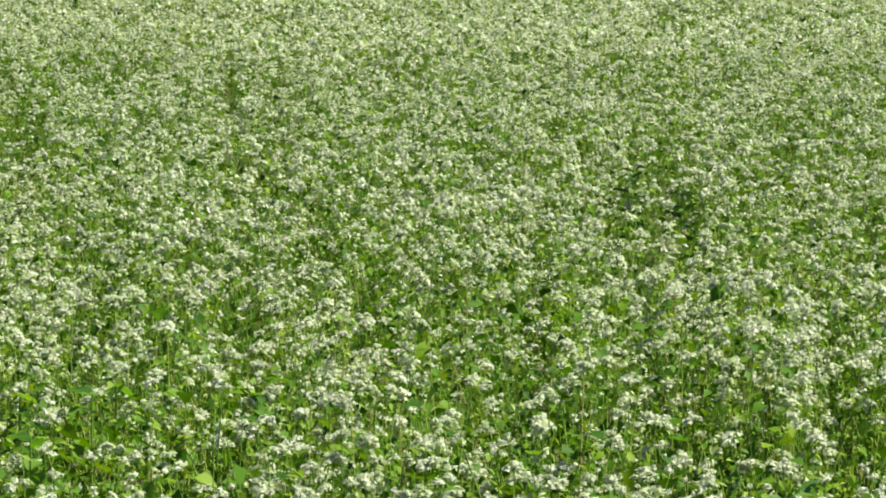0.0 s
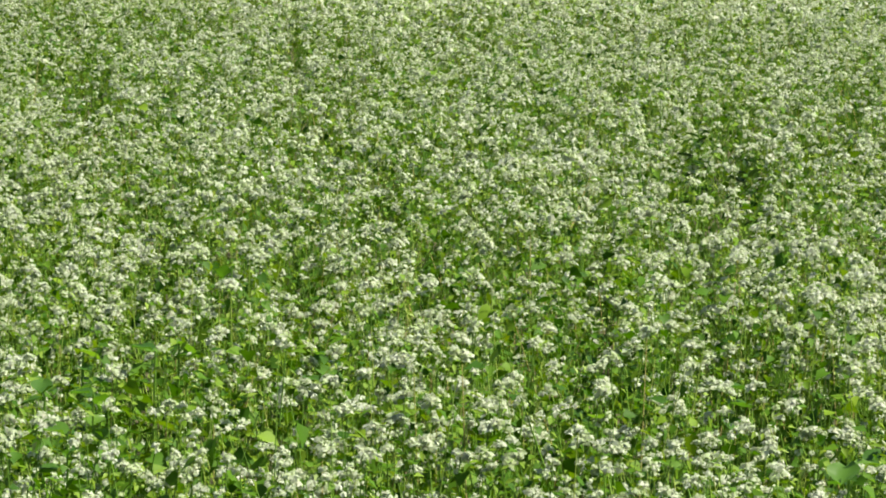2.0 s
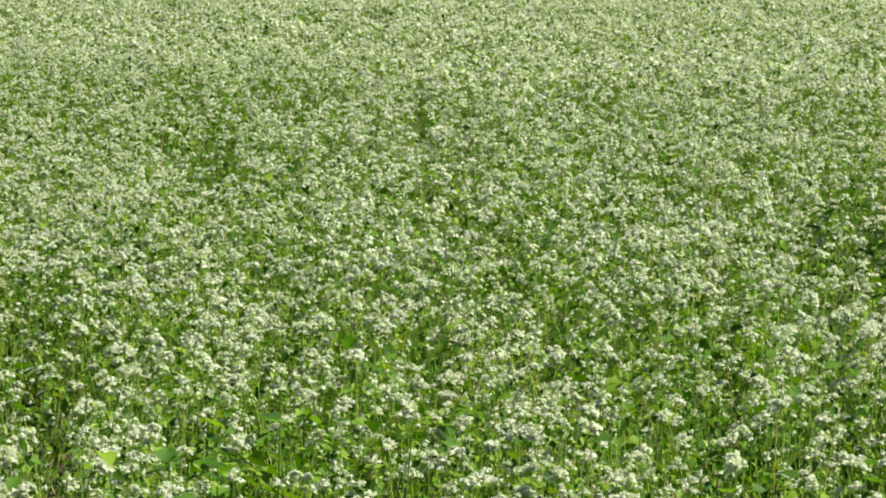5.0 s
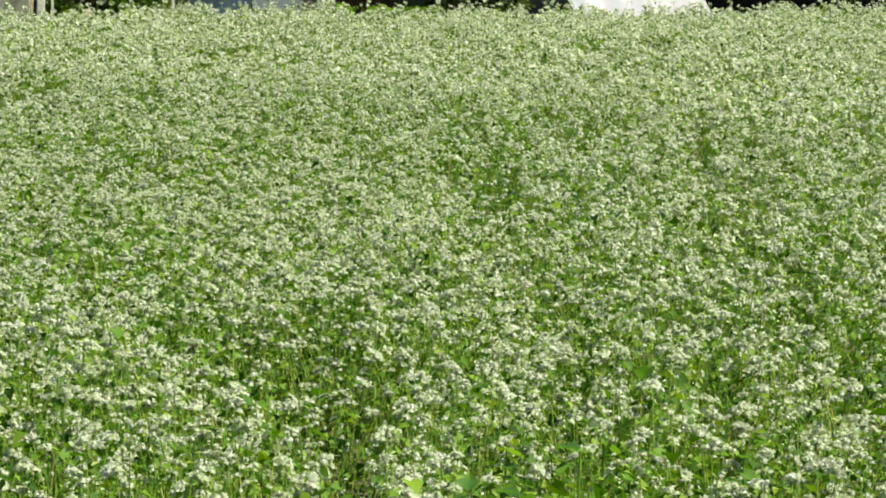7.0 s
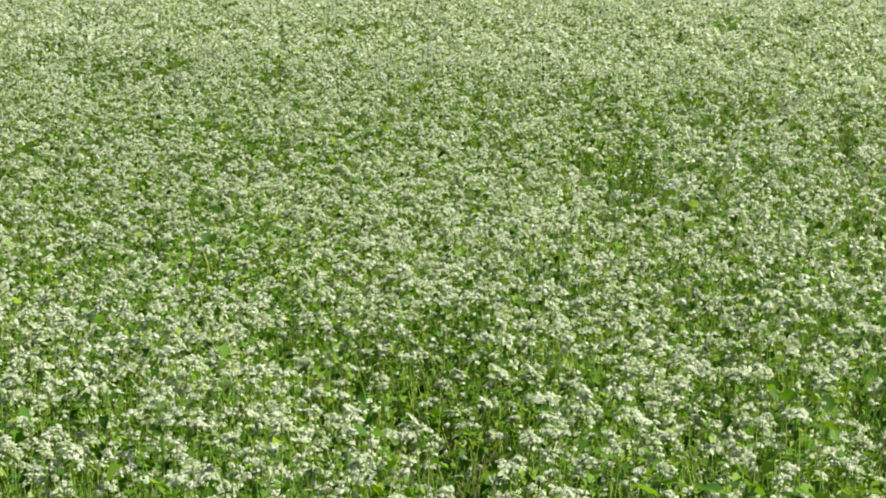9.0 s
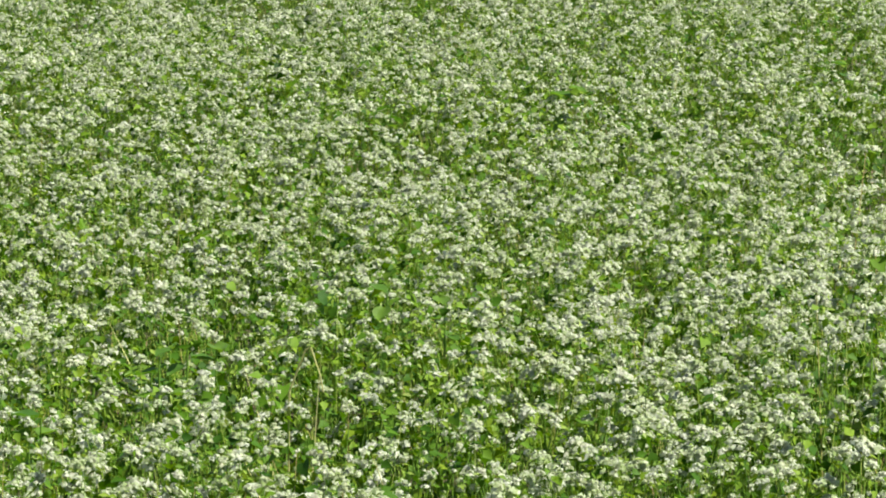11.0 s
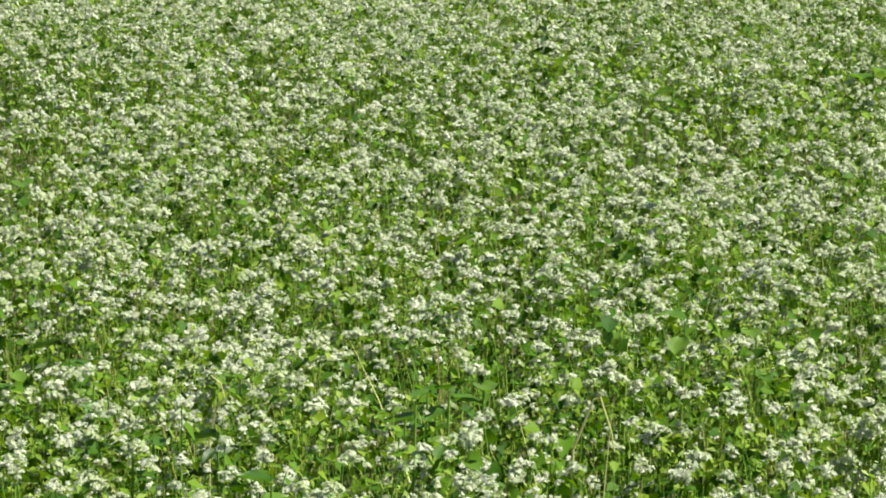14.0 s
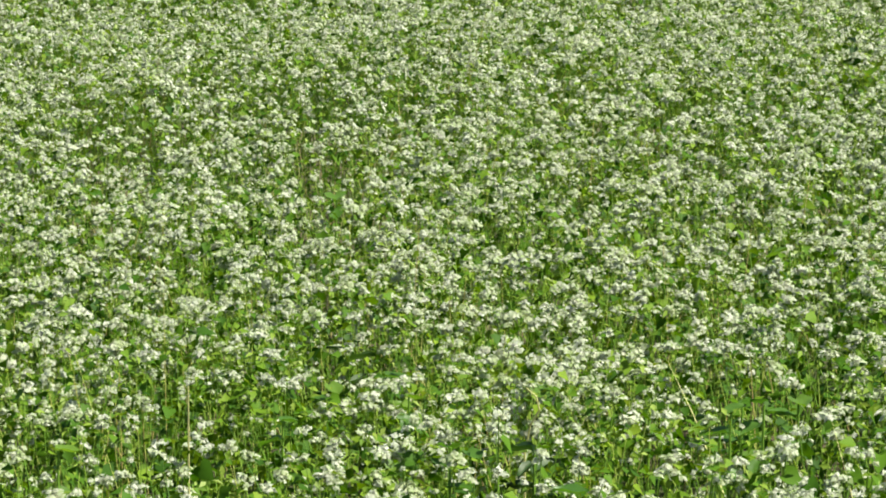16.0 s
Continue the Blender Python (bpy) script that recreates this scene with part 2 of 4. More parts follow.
def field_noise(x, y, seed):
    """Smooth random values between 0 and 1 on the plan."""
    table = np.random.default_rng(seed).random((128, 128))
    i, j = np.floor(x).astype(int), np.floor(y).astype(int)
    u, v = x - i, y - j
    u, v = u * u * (3 - 2 * u), v * v * (3 - 2 * v)
    g = lambda a, b: table[a % 128, b % 128]
    return (g(i, j) * (1 - u) + g(i + 1, j) * u) * (1 - v) + (g(i, j + 1) * (1 - u) + g(i + 1, j + 1) * u) * v


# ---- ground ----
bm = bmesh.new()
bmesh.ops.create_grid(bm, x_segments=8, y_segments=8, size=1500)
ground = part("ground", bm, SOIL, None)
tagged(ground, "brown soil with low trampled weeds under the crop", "ground", kind="structure")

bm = bmesh.new()
steps = 60
lo, hi = [], []
for k in range(steps + 1):
    x = -26 + 44 * k / steps
    y = 35.5 + 0.35 * (x + 1.8)
    lo.append(bm.verts.new((x, y + 0.5 + 0.12 * math.sin(x * 2.1), 0.012)))
    hi.append(bm.verts.new((x, y + 2.2 + 0.15 * math.sin(x * 1.3 + 1), 0.012)))
for k in range(steps):
    bm.faces.new((lo[k], lo[k + 1], hi[k + 1], hi[k]))
tagged(part("road", bm, DIRT, None), "pale dirt track along the far edge of the field", "track", kind="structure")

# ---- the buckwheat field ----
CANOPY = 0.70
# greener places with fewer flowers, and gaps in the crop: x, y, reach across, reach along
GREEN = [(-0.55, 6.35, 0.16, 0.35), (-1.0, 16.5, 0.09, 0.4), (1.85, 17.2, 0.10, 0.5), (-1.73, 16.4, 0.09, 0.4), (-0.55, 6.6, 0.22, 0.4),
         (-2.36, 11.36, 0.16, 0.4), (-2.5, 14.66, 0.22, 0.6), (-2.5, 9.66, 0.14, 0.3), (-2.92, 14.56, 0.16, 0.4), (-2.85, 12.16, 0.14, 0.35),
         (-2.36, 11.26, 0.18, 0.3), (-3.3, 15.06, 0.25, 0.7), (-2.15, 10.26, 0.2, 0.4), (-3.2, 9.96, 0.2, 0.3), (-2.2, 10.96, 0.12, 0.3),
         (-3.26, 10.76, 0.07, 0.3), (-2.46, 10.46, 0.09, 0.2), (-2.85, 11.16, 0.07, 0.2), (-0.39, 8.0, 0.09, 0.3), (-0.2, 7.2, 0.08, 0.25),
         (-0.65, 6.9, 0.08, 0.25), (-0.6, 6.0, 0.12, 0.2), (0.8, 5.9, 0.12, 0.25),
         (0.46, 8.5, 0.10, 0.3), (-1.38, 13.0, 0.22, 0.5), (-3.7, 21.3, 0.3, 0.9), (-1.42, 16.7, 0.2, 0.6), (-2.0, 9.6, 0.14, 0.4), (-2.63, 15.16, 0.16, 0.4),
         (-2.45, 12.16, 0.12, 0.3), (-2.63, 10.32, 0.12, 0.3), (-3.28, 12.26, 0.12, 0.35), (-4.08, 12.76, 0.12, 0.35), (-3.47, 10.94, 0.10, 0.25),
         (-2.53, 10.46, 0.08, 0.16), (-3.06, 10.46, 0.06, 0.15), (-3.21, 10.31, 0.06, 0.15), (-0.54, 5.7, 0.12, 0.3), (0.7, 5.6, 0.1, 0.2)]
GAPS = [(0.92, 6.2, 0.07, 0.25), (0.795, 10.6, 0.075, 0.5), (0.9, 10.3, 0.07, 0.45), (-1.03, 16.6, 0.08, 0.6), (0.77, 10.7, 0.05, 0.4),
        (-1.14, 7.7, 0.08, 0.25), (-3.07, 11.01, 0.035, 0.3), (-0.2, 6.2, 0.05, 0.2), (0.35, 6.6, 0.05, 0.2), (-0.9, 12.2, 0.06, 0.4),
        (1.22, 11.36, 0.06, 0.3), (-1.16, 8.1, 0.05, 0.25), (-2.2, 10.41, 0.03, 0.15), (-2.02, 10.11, 0.04, 0.2),
        (-1.33, 8.6, 0.14, 0.45), (-1.39, 8.05, 0.09, 0.25), (-1.07, 7.75, 0.07, 0.25), (-1.47, 14.5, 0.10, 0.5), (-0.34, 11.8, 0.10, 0.5), (-1.07, 11.4, 0.09, 0.45), (-1.3, 13.2, 0.08, 0.4),
        (0.6, 6.8, 0.08, 0.3), (1.0, 6.7, 0.08, 0.3), (-0.24, 6.9, 0.06, 0.25), (-3.22, 11.36, 0.06, 0.3), (-2.59, 10.76, 0.06, 0.2), (-3.53, 12.66, 0.06, 0.3),
        (-2.15, 10.05, 0.05, 0.09), (-3.166, 9.77, 0.03, 0.09), (-2.76, 10.16, 0.03, 0.08)]


def near(x, y, places):
    out = np.zeros_like(x)
    for cx, cy, rx, ry in places:
        out = np.maximum(out, np.exp(-(((x - cx) / rx) ** 2 + ((y - cy) / ry) ** 2)))
    return out


def far_stand(x, y):
    """The part of the field past the front corner, where the crop stands thicker and finer."""
    return (y > 8.9) & (y < 17.0) & (x < -1.15 - 0.08 * (y - 8.7))


def canopy_height(x, y):
    return (CANOPY + 0.11 * np.clip((31.0 - y) / 5.0, 0.25, 1) * (field_noise(x / 1.7, y / 2.2, 3) - 0.5) + np.where(far_stand(x, y), 0.08, 0.15) * (field_noise(x / 0.13, y / 0.55, 4) - 0.5)
            + (0.05 * np.clip((x + 7.6) / 1.8, 0, 1) - 0.045) * np.clip((y - 26.0) / 3.0, 0, 1)
            - 0.34 * near(x, y, GAPS) - 0.03 * near(x, y, GREEN))


def bloom(x, y):
    """How much of the crop stands in flower."""
    b = 0.36 + 1.2 * field_noise(x / 0.24, y / 1.2, 5) * (0.55 + 0.9 * field_noise(x / 1.6, y / 4.5, 6))
    b = b + (0.34 * np.clip((y - 12.2) / 2.5, 0, 1) - 0.32 * np.clip((11.4 - y) / 1.4, 0, 1)) * far_stand(x, y)
    return np.clip(b * (1 - 0.68 * near(x, y, GREEN)) * (1 - 0.9 * near(x, y, GAPS)), 0.03, 1)


STATIONS = [((0.05, 0.0), -8.8, 16.0, 4.3, 37.5), ((-0.5, 2.9), 1.8, 18.5, 5.0, 18.5), ((-1.0, 5.12), 4.0, 28.0, 4.0, 15.0)]


def reach(x, y):
    """The distance from the nearest of the three standpoints beside and over the field; 99 off to the sides."""
    best = np.full_like(x, 99.0)
    for (cx, cy), a0, a1, d0, d1 in STATIONS:
        d, ang = np.hypot(x - cx, y - cy), np.degrees(np.arctan2(cx - x, y - cy))
        inside = (ang > a0) & (ang < a1) & (d > d0) & (d < d1)
        best = np.where(inside, np.minimum(best, d), best)
    return best


def far_edge(x):
    return 32.7 + 0.42 * (x + 1.8)


def scattered(per_m2, d0, d1, x0=-14.0, x1=9.0, y0=3.0, y1=41.0):
    n = int(per_m2 * (x1 - x0) * (y1 - y0))
    x, y = rng.uniform(x0, x1, n), rng.uniform(y0, y1, n)
    d = reach(x, y)
    keep = (d >= d0) & (d < d1) & (rng.random(n) > 1.3 * near(x, y, GAPS)) & (field_noise(x / 0.10, y / 0.45, 12) > np.where(d < 9.3, 0.25, 0.2))
    keep &= (y < far_edge(x) + 0.5 * field_noise(x / 0.4, x / 0.4, 9))
    return x[keep], y[keep]


def turned(local, yaw, size, x, y, z):
    """Copies of one local shape, turned about the upright, scaled and set down."""
    c, s = np.cos(yaw)[:, None], np.sin(yaw)[:, None]
    k = size[:, None]
    return np.stack([k * (c * local[:, 0] - s * local[:, 1]) + x[:, None], k * (s * local[:, 0] + c * local[:, 1]) + y[:, None],
                     k * local[:, 2] + z[:, None]], -1)


def discs(centres, normals, radii, sides, gen, cup=0.25):
    """Small cupped flowers or petals facing their normals."""
    n = len(centres)
    ref = gen.normal(size=(n, 3))
    u = np.cross(normals, ref)
    u /= np.linalg.norm(u, axis=1, keepdims=True)
    w = np.cross(normals, u)
    out = []
    for k in range(sides):
        a = math.tau * k / sides
        r = radii * gen.uniform(0.8, 1.2, n)
        lift = gen.uniform(-cup, cup, n) * radii
        out.append(centres + (r * math.cos(a))[:, None] * u + (r * math.sin(a))[:, None] * w + lift[:, None] * normals)
    return np.stack(out, 1)          # (n, sides, 3)


def fan(sides):
    return np.array([(0, k, k + 1) for k in range(1, sides - 1)])


def corymb(gen, lumps, florets, spread, lump_r, floret_r, sides, jitter=0.5, squash=1.0, up=0.0):
    """A flat-topped bunch of small round flower knots. Returns points (n, 3) and triangles."""
    cs, ns, rs = [], [], []
    for _ in range(lumps):
        a, r = gen.uniform(0, math.tau), spread * math.sqrt(gen.uniform(0, 1))
        c = np.array([r * math.cos(a), r * math.sin(a), gen.normal(0, 0.006) - 0.46 * r * r / spread])
        for _ in range(florets):
            d = gen.normal(size=3)
            d /= np.linalg.norm(d)
            d[2] = abs(d[2]) * 1.2 - 0.15 + up
            d /= np.linalg.norm(d)
            cs.append(c + lump_r * d * np.array([1, 1, 0.9]))
            nn = d + gen.normal(0, jitter, 3)
            ns.append(nn / np.linalg.norm(nn))
            rs.append(floret_r * gen.uniform(0.75, 1.2))
    v = discs(np.array(cs), np.array(ns), np.array(rs), sides, gen).reshape(-1, 3)
    t = [fan(sides) + sides * k for k in range(len(cs))]
    v = v * (1, 1, squash)
    v[:, 2] += v[:, :2] @ gen.normal(0, 0.18, 2)      # no bunch stands quite level
    return v, np.concatenate(t)


def cap(gen, racemes, florets, spread, floret_r, jitter=0.4, solid_core=True):
    """A domed head: a few short thick racemes side by side, their upper sides packed with small petals."""
    cs, ns, rs, cores = [], [], [], []
    for k in range(racemes):
        a = math.tau * k / racemes + gen.uniform(-0.5, 0.5)
        r = spread * (0.3 + 0.7 * math.sqrt(gen.random())) if racemes > 1 else 0.0
        base = np.array([r * math.cos(a), r * math.sin(a), gen.normal(0, 0.0055) - 0.6 * r * r / spread])
        out = np.array([math.cos(a), math.sin(a), -0.35])
        half, thick = gen.uniform(0.003, 0.007), gen.uniform(0.0052, 0.0072)
        cores.append((base, thick, a))
        for _ in range(florets):
            d = gen.normal(size=3)
            d[2] = abs(d[2]) * 1.15 - 0.12
            d /= np.linalg.norm(d)
            cs.append(base + out * half * gen.uniform(-1, 1) + thick * d * (1, 1, 0.9))
            nn = d + (0, 0, 0.25) + gen.normal(0, jitter, 3)
            ns.append(nn / np.linalg.norm(nn))
            rs.append(floret_r * gen.uniform(0.7, 1.25))
    v = discs(np.array(cs), np.array(ns), np.array(rs), 3, gen, 0.35).reshape(-1, 3)
    t = [np.arange(3 * len(cs)).reshape(-1, 3)]
    for base, thick, a in cores if solid_core else ():
        ring = [base + thick * np.array([math.cos(a + k * math.tau / 4), math.sin(a + k * math.tau / 4), -0.12]) for k in range(4)]
        t.append(np.array([(0, 1, 4), (1, 2, 4), (2, 3, 4), (3, 0, 4)]) + len(v))
        v = np.concatenate([v, ring, [base + (0, 0, 0.85 * thick)]])
    v[:, 2] += v[:, :2] @ gen.normal(0, 0.12, 2)
    return v, np.concatenate(t)


# heart-shaped buckwheat leaf, folded along the midrib, tip towards +x
LEAF_V = np.array([(0.0, 0.0, 0.0), (-0.10, 0.34, 0.10), (0.35, 0.42, 0.13), (1.0, 0.0, -0.16), (0.35, -0.42, 0.13), (-0.10, -0.34, 0.10), (0.45, 0.0, 0.03)])
LEAF_T = np.array([(0, 6, 1), (1, 6, 2), (2, 6, 3), (3, 6, 4), (4, 6, 5), (5, 6, 0)])
LEAF_V4 = np.array([(0.0, 0.0, 0.0), (0.3, 0.42, 0.12), (1.0, 0.0, -0.14), (0.3, -0.42, 0.12)])
LEAF_T4 = np.array([(0, 2, 1), (0, 3, 2)])
BUD_V4 = np.array([(0.0, 0.0, 0.0), (0.4, 0.25, 0.10), (1.0, 0.0, -0.10), (0.4, -0.25, 0.10)])


def leaf_set(pile, shape, tris, x, y, z, size, gen, droop=0.35):
    """Leaves at given places, each with its own turn, droop and twist."""
    n = len(x)
    yaw, pit, rol = gen.uniform(0, math.tau, n), gen.normal(droop, 0.45, n), gen.normal(0, 0.5, n)
    p = shape[None] * size[:, None, None]
    px, py, pz = p[..., 0], p[..., 1], p[..., 2]
    c, s = np.cos(rol)[:, None], np.sin(rol)[:, None]
    py, pz = c * py - s * pz, s * py + c * pz
    c, s = np.cos(pit)[:, None], np.sin(pit)[:, None]
    px, pz = c * px + s * pz, -s * px + c * pz
    c, s = np.cos(yaw)[:, None], np.sin(yaw)[:, None]
    pile.add(np.stack([c * px - s * py + x[:, None], s * px + c * py + y[:, None], pz + z[:, None]], -1), tris)


PRISM_T = np.array([(0, 1, 4), (0, 4, 3), (1, 2, 5), (1, 5, 4), (2, 0, 3), (2, 3, 5)])


def stem_set(pile, x0, y0, z0, x1, y1, z1, r0, r1, flat=False):
    """Three-sided tapering stems; flat: thin strips, where they stand far off."""
    if flat:
        pile.add(np.stack([np.stack([x0 - 0.7 * r0, y0, z0], -1), np.stack([x0 + 0.7 * r0, y0, z0], -1), np.stack([x1 + r1, y1, z1], -1), np.stack([x1 - r1, y1, z1], -1)], 1),
                 np.array([(0, 1, 2), (0, 2, 3)]))
        return
    v = []
    for x, y, z, r in ((x0, y0, z0, r0), (x1, y1, z1, r1)):
        for k in range(3):
            v.append(np.stack([x + r * math.cos(2.1 * k + 0.4), y + r * math.sin(2.1 * k + 0.4), z], -1))
    pile.add(np.stack(v, 1), PRISM_T)


heads, leaves, young, stems = Pile(), Pile(), Pile(), Pile()


def crop(x, y, templates, knots, knot_count, leaf_kinds, stem_r, gen, stem_low=0.2, side_stems=True, fine=1.0, extra=0.0, understory=0):
    """One stand of plants at the places x, y. leaf_kinds: shape, triangles, how many, length, deepest."""
    n = len(x)
    top = canopy_height(x, y) + np.where(far_stand(x, y), 0.042, 0.062 - 0.026 * np.clip((y - 14.0) / 8.0, 0, 1)) * gen.normal(0, 1, n) + np.where(gen.random(n) < 0.05, gen.uniform(0.03, 0.12, n), 0)
    lean, way = gen.uniform(0.0, 0.24, n), gen.uniform(0, math.tau, n)
    rich = np.clip(bloom(x, y) + extra, 0, 1)
    flowering = gen.random(n) < rich
    size = fine * gen.uniform(0.6, 1.2, n)
    pick = gen.integers(0, len(templates), n)
    for k, (v, t) in enumerate(templates):
        m = flowering & (pick == k)
        heads.add(turned(v, gen.uniform(0, math.tau, m.sum()), size[m], x[m], y[m], top[m]), t)
    j = np.flatnonzero(flowering)
    for _ in range(2 if side_stems else 0):
        leaf_set(young, BUD_V4, LEAF_T4, x[j] + gen.normal(0, 0.006, len(j)), y[j] + gen.normal(0, 0.006, len(j)), top[j] - gen.uniform(0.004, 0.022, len(j)), size[j] * gen.uniform(0.012, 0.020, len(j)), gen, 0.6)
    bx, by = x + lean * np.cos(way), y + lean * np.sin(way)
    j = np.flatnonzero(flowering | (gen.random(n) < 0.2))
    stem_set(stems, bx[j], by[j], np.full(len(j), stem_low), x[j], y[j], top[j] - 0.004, stem_r, stem_r * 0.4, not side_stems)
    # lower side shoots that carry single knots
    for turn in range(knot_count):
        pick = gen.integers(0, len(knots), n)
        a, r = gen.uniform(0, math.tau, n), gen.uniform(0.015, 0.05, n)
        kx, ky, kz = x + r * np.cos(a), y + r * np.sin(a), top - gen.uniform(0.0, 0.16, n)
        some = gen.random(n) < 0.08 + 0.52 * rich
        for k, (v, t) in enumerate(knots):
            m = some & (pick == k)
            heads.add(turned(v, gen.uniform(0, math.tau, m.sum()), size[m], kx[m], ky[m], kz[m]), t)
        if side_stems and turn == 0:
            j = np.flatnonzero(some)
            stem_set(stems, x[j], y[j], kz[j] - 0.13, kx[j], ky[j], kz[j] - 0.002, np.full(len(j), stem_r * 0.75), np.full(len(j), stem_r * 0.45))
    green = near(x, y, GREEN)
    if understory:
        for _ in range(understory):
            a, r = gen.uniform(0, math.tau, n), gen.uniform(0.0, 0.07, n)
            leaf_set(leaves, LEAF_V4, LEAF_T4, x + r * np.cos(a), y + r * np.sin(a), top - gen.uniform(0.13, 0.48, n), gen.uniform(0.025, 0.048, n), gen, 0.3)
    for shape, tris, count, length, deepest in leaf_kinds:
        for _ in range(count):
            a, r = gen.uniform(0, math.tau, n), gen.uniform(0.003, 0.045, n)
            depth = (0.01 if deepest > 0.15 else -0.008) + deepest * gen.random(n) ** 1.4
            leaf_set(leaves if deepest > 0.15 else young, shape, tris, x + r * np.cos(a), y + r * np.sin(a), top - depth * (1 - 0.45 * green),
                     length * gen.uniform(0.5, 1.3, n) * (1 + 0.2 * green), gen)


shape_rng = np.random.default_rng(5)
NEAR_HEADS = [cap(shape_rng, int(shape_rng.integers(4, 9)), 11, shape_rng.uniform(0.009, 0.017), 0.0048, 0.28) for _ in range(24)]
NEAR_KNOTS = [cap(shape_rng, 1 + k % 2, 9, 0.006, 0.0042, 0.28) for k in range(8)]
MID_HEADS = [cap(shape_rng, int(shape_rng.integers(4, 7)), 6, shape_rng.uniform(0.011, 0.018), 0.0068, 0.25, False) for _ in range(16)]
MID_KNOTS = [cap(shape_rng, 1, 5, 0.004, 0.0058, 0.3, False) for _ in range(6)]
FAR_HEADS = [corymb(shape_rng, 10, 1, shape_rng.uniform(0.014, 0.023), 0.004, 0.0103, 3, 0.25, 0.9, up=0.5) for _ in range(10)]
FAR_KNOTS = [corymb(shape_rng, 1, 1, 0.004, 0.004, 0.0090, 4) for _ in range(4)]
WIDE_HEADS = [corymb(shape_rng, 4, 1, 0.035, 0.01, 0.018, 4, 0.3, 0.7) for _ in range(6)]


def in_front_rows(x, y):
    """The two front strips whose plants stand as single things."""
    d0, d2 = np.hypot(x - 0.05, y), np.hypot(x + 1.0, y - 5.12)
    a0, a2 = np.degrees(np.arctan2(0.05 - x, y)), np.degrees(np.arctan2(-1.0 - x, y - 5.12))
    return ((d0 > 5.2) & (d0 < 5.95) & (a0 > -9) & (a0 < 15)) | ((d2 > 4.7) & (d2 < 5.2) & (a2 > 6) & (a2 < 27.5))


x, y = scattered(380, 0.0, 9.3)
thick = far_stand(x, y)
keep = thick | (rng.random(len(x)) < 285 / 380)
x, y = x[keep], y[keep]
front = in_front_rows(x, y)
front_x, front_y = x[front][:300], y[front][:300]
keep = np.ones(len(x), bool)
keep[np.flatnonzero(front)[:300]] = False
x, y = x[keep], y[keep]
thick = far_stand(x, y)
crop(x[~thick], y[~thick], NEAR_HEADS, NEAR_KNOTS, 2, [(LEAF_V, LEAF_T, 1, 0.030, 0.40), (BUD_V4, LEAF_T4, 5, 0.016, 0.14), (LEAF_V4, LEAF_T4, 4, 0.020, 0.26)], 0.0021, rng, understory=4)
crop(x[thick], y[thick], NEAR_HEADS, NEAR_KNOTS, 2, [(LEAF_V, LEAF_T, 1, 0.026, 0.30), (BUD_V4, LEAF_T4, 6, 0.015, 0.12), (LEAF_V4, LEAF_T4, 4, 0.020, 0.22)], 0.0015, rng, fine=0.9, extra=0.2, understory=3)
x, y = scattered(290, 9.3, 17.0)
thick = far_stand(x, y)
keep = thick | (rng.random(len(x)) < 250 / 290)
x, y, thick = x[keep], y[keep], thick[keep]
crop(x[~thick], y[~thick], MID_HEADS, MID_KNOTS, 1, [(BUD_V4, LEAF_T4, 4, 0.020, 0.12), (LEAF_V4, LEAF_T4, 3, 0.026, 0.30)], 0.0021, rng, 0.35, False, extra=0.14, understory=2)
crop(x[thick], y[thick], MID_HEADS, MID_KNOTS, 1, [(BUD_V4, LEAF_T4, 4, 0.020, 0.10), (LEAF_V4, LEAF_T4, 4, 0.023, 0.20)], 0.0019, rng, 0.35, False, fine=0.90, extra=0.34)
x, y = scattered(220, 17.0, 50.0)
crop(x, y, FAR_HEADS, FAR_KNOTS, 1, [(LEAF_V4, LEAF_T4, 2, 0.026, 0.09), (LEAF_V4, LEAF_T4, 1, 0.034, 0.2)], 0.0028, rng, 0.45, False, fine=1.18, extra=0.42)
x, y = scattered(62, 90.0, 100.0, -12.5, 7.0, 2.6)
crop(x, y, WIDE_HEADS, FAR_KNOTS, 1, [(LEAF_V4, LEAF_T4, 4, 0.095, 0.3)], 0.004, rng, 0.2, False, fine=1.35, extra=0.2)

field = thing("buckwheat_field", Matrix(), "dense white-flowering buckwheat crop with green leaves", "crop field", kind="stuff")
for name, pile, mat, label in (("flower_heads", heads, PETAL, "small white flower clusters"), ("leaves", leaves, LEAF, "heart-shaped green leaves"), ("young_leaves", young, YOUNG, "small yellow-green leaves and buds"),
                               ("stems", stems, STEM, "thin pale green stems")):
    ob = new(name, pile.mesh(name, mat))
    ob.parent = field
    tagged(ob, label, kind="stuff")


# ---- single plants along the front of the field ----
def single_mesh(name, fill, mat):
    p = Pile()
    fill(p)
    return p.mesh(name, mat)


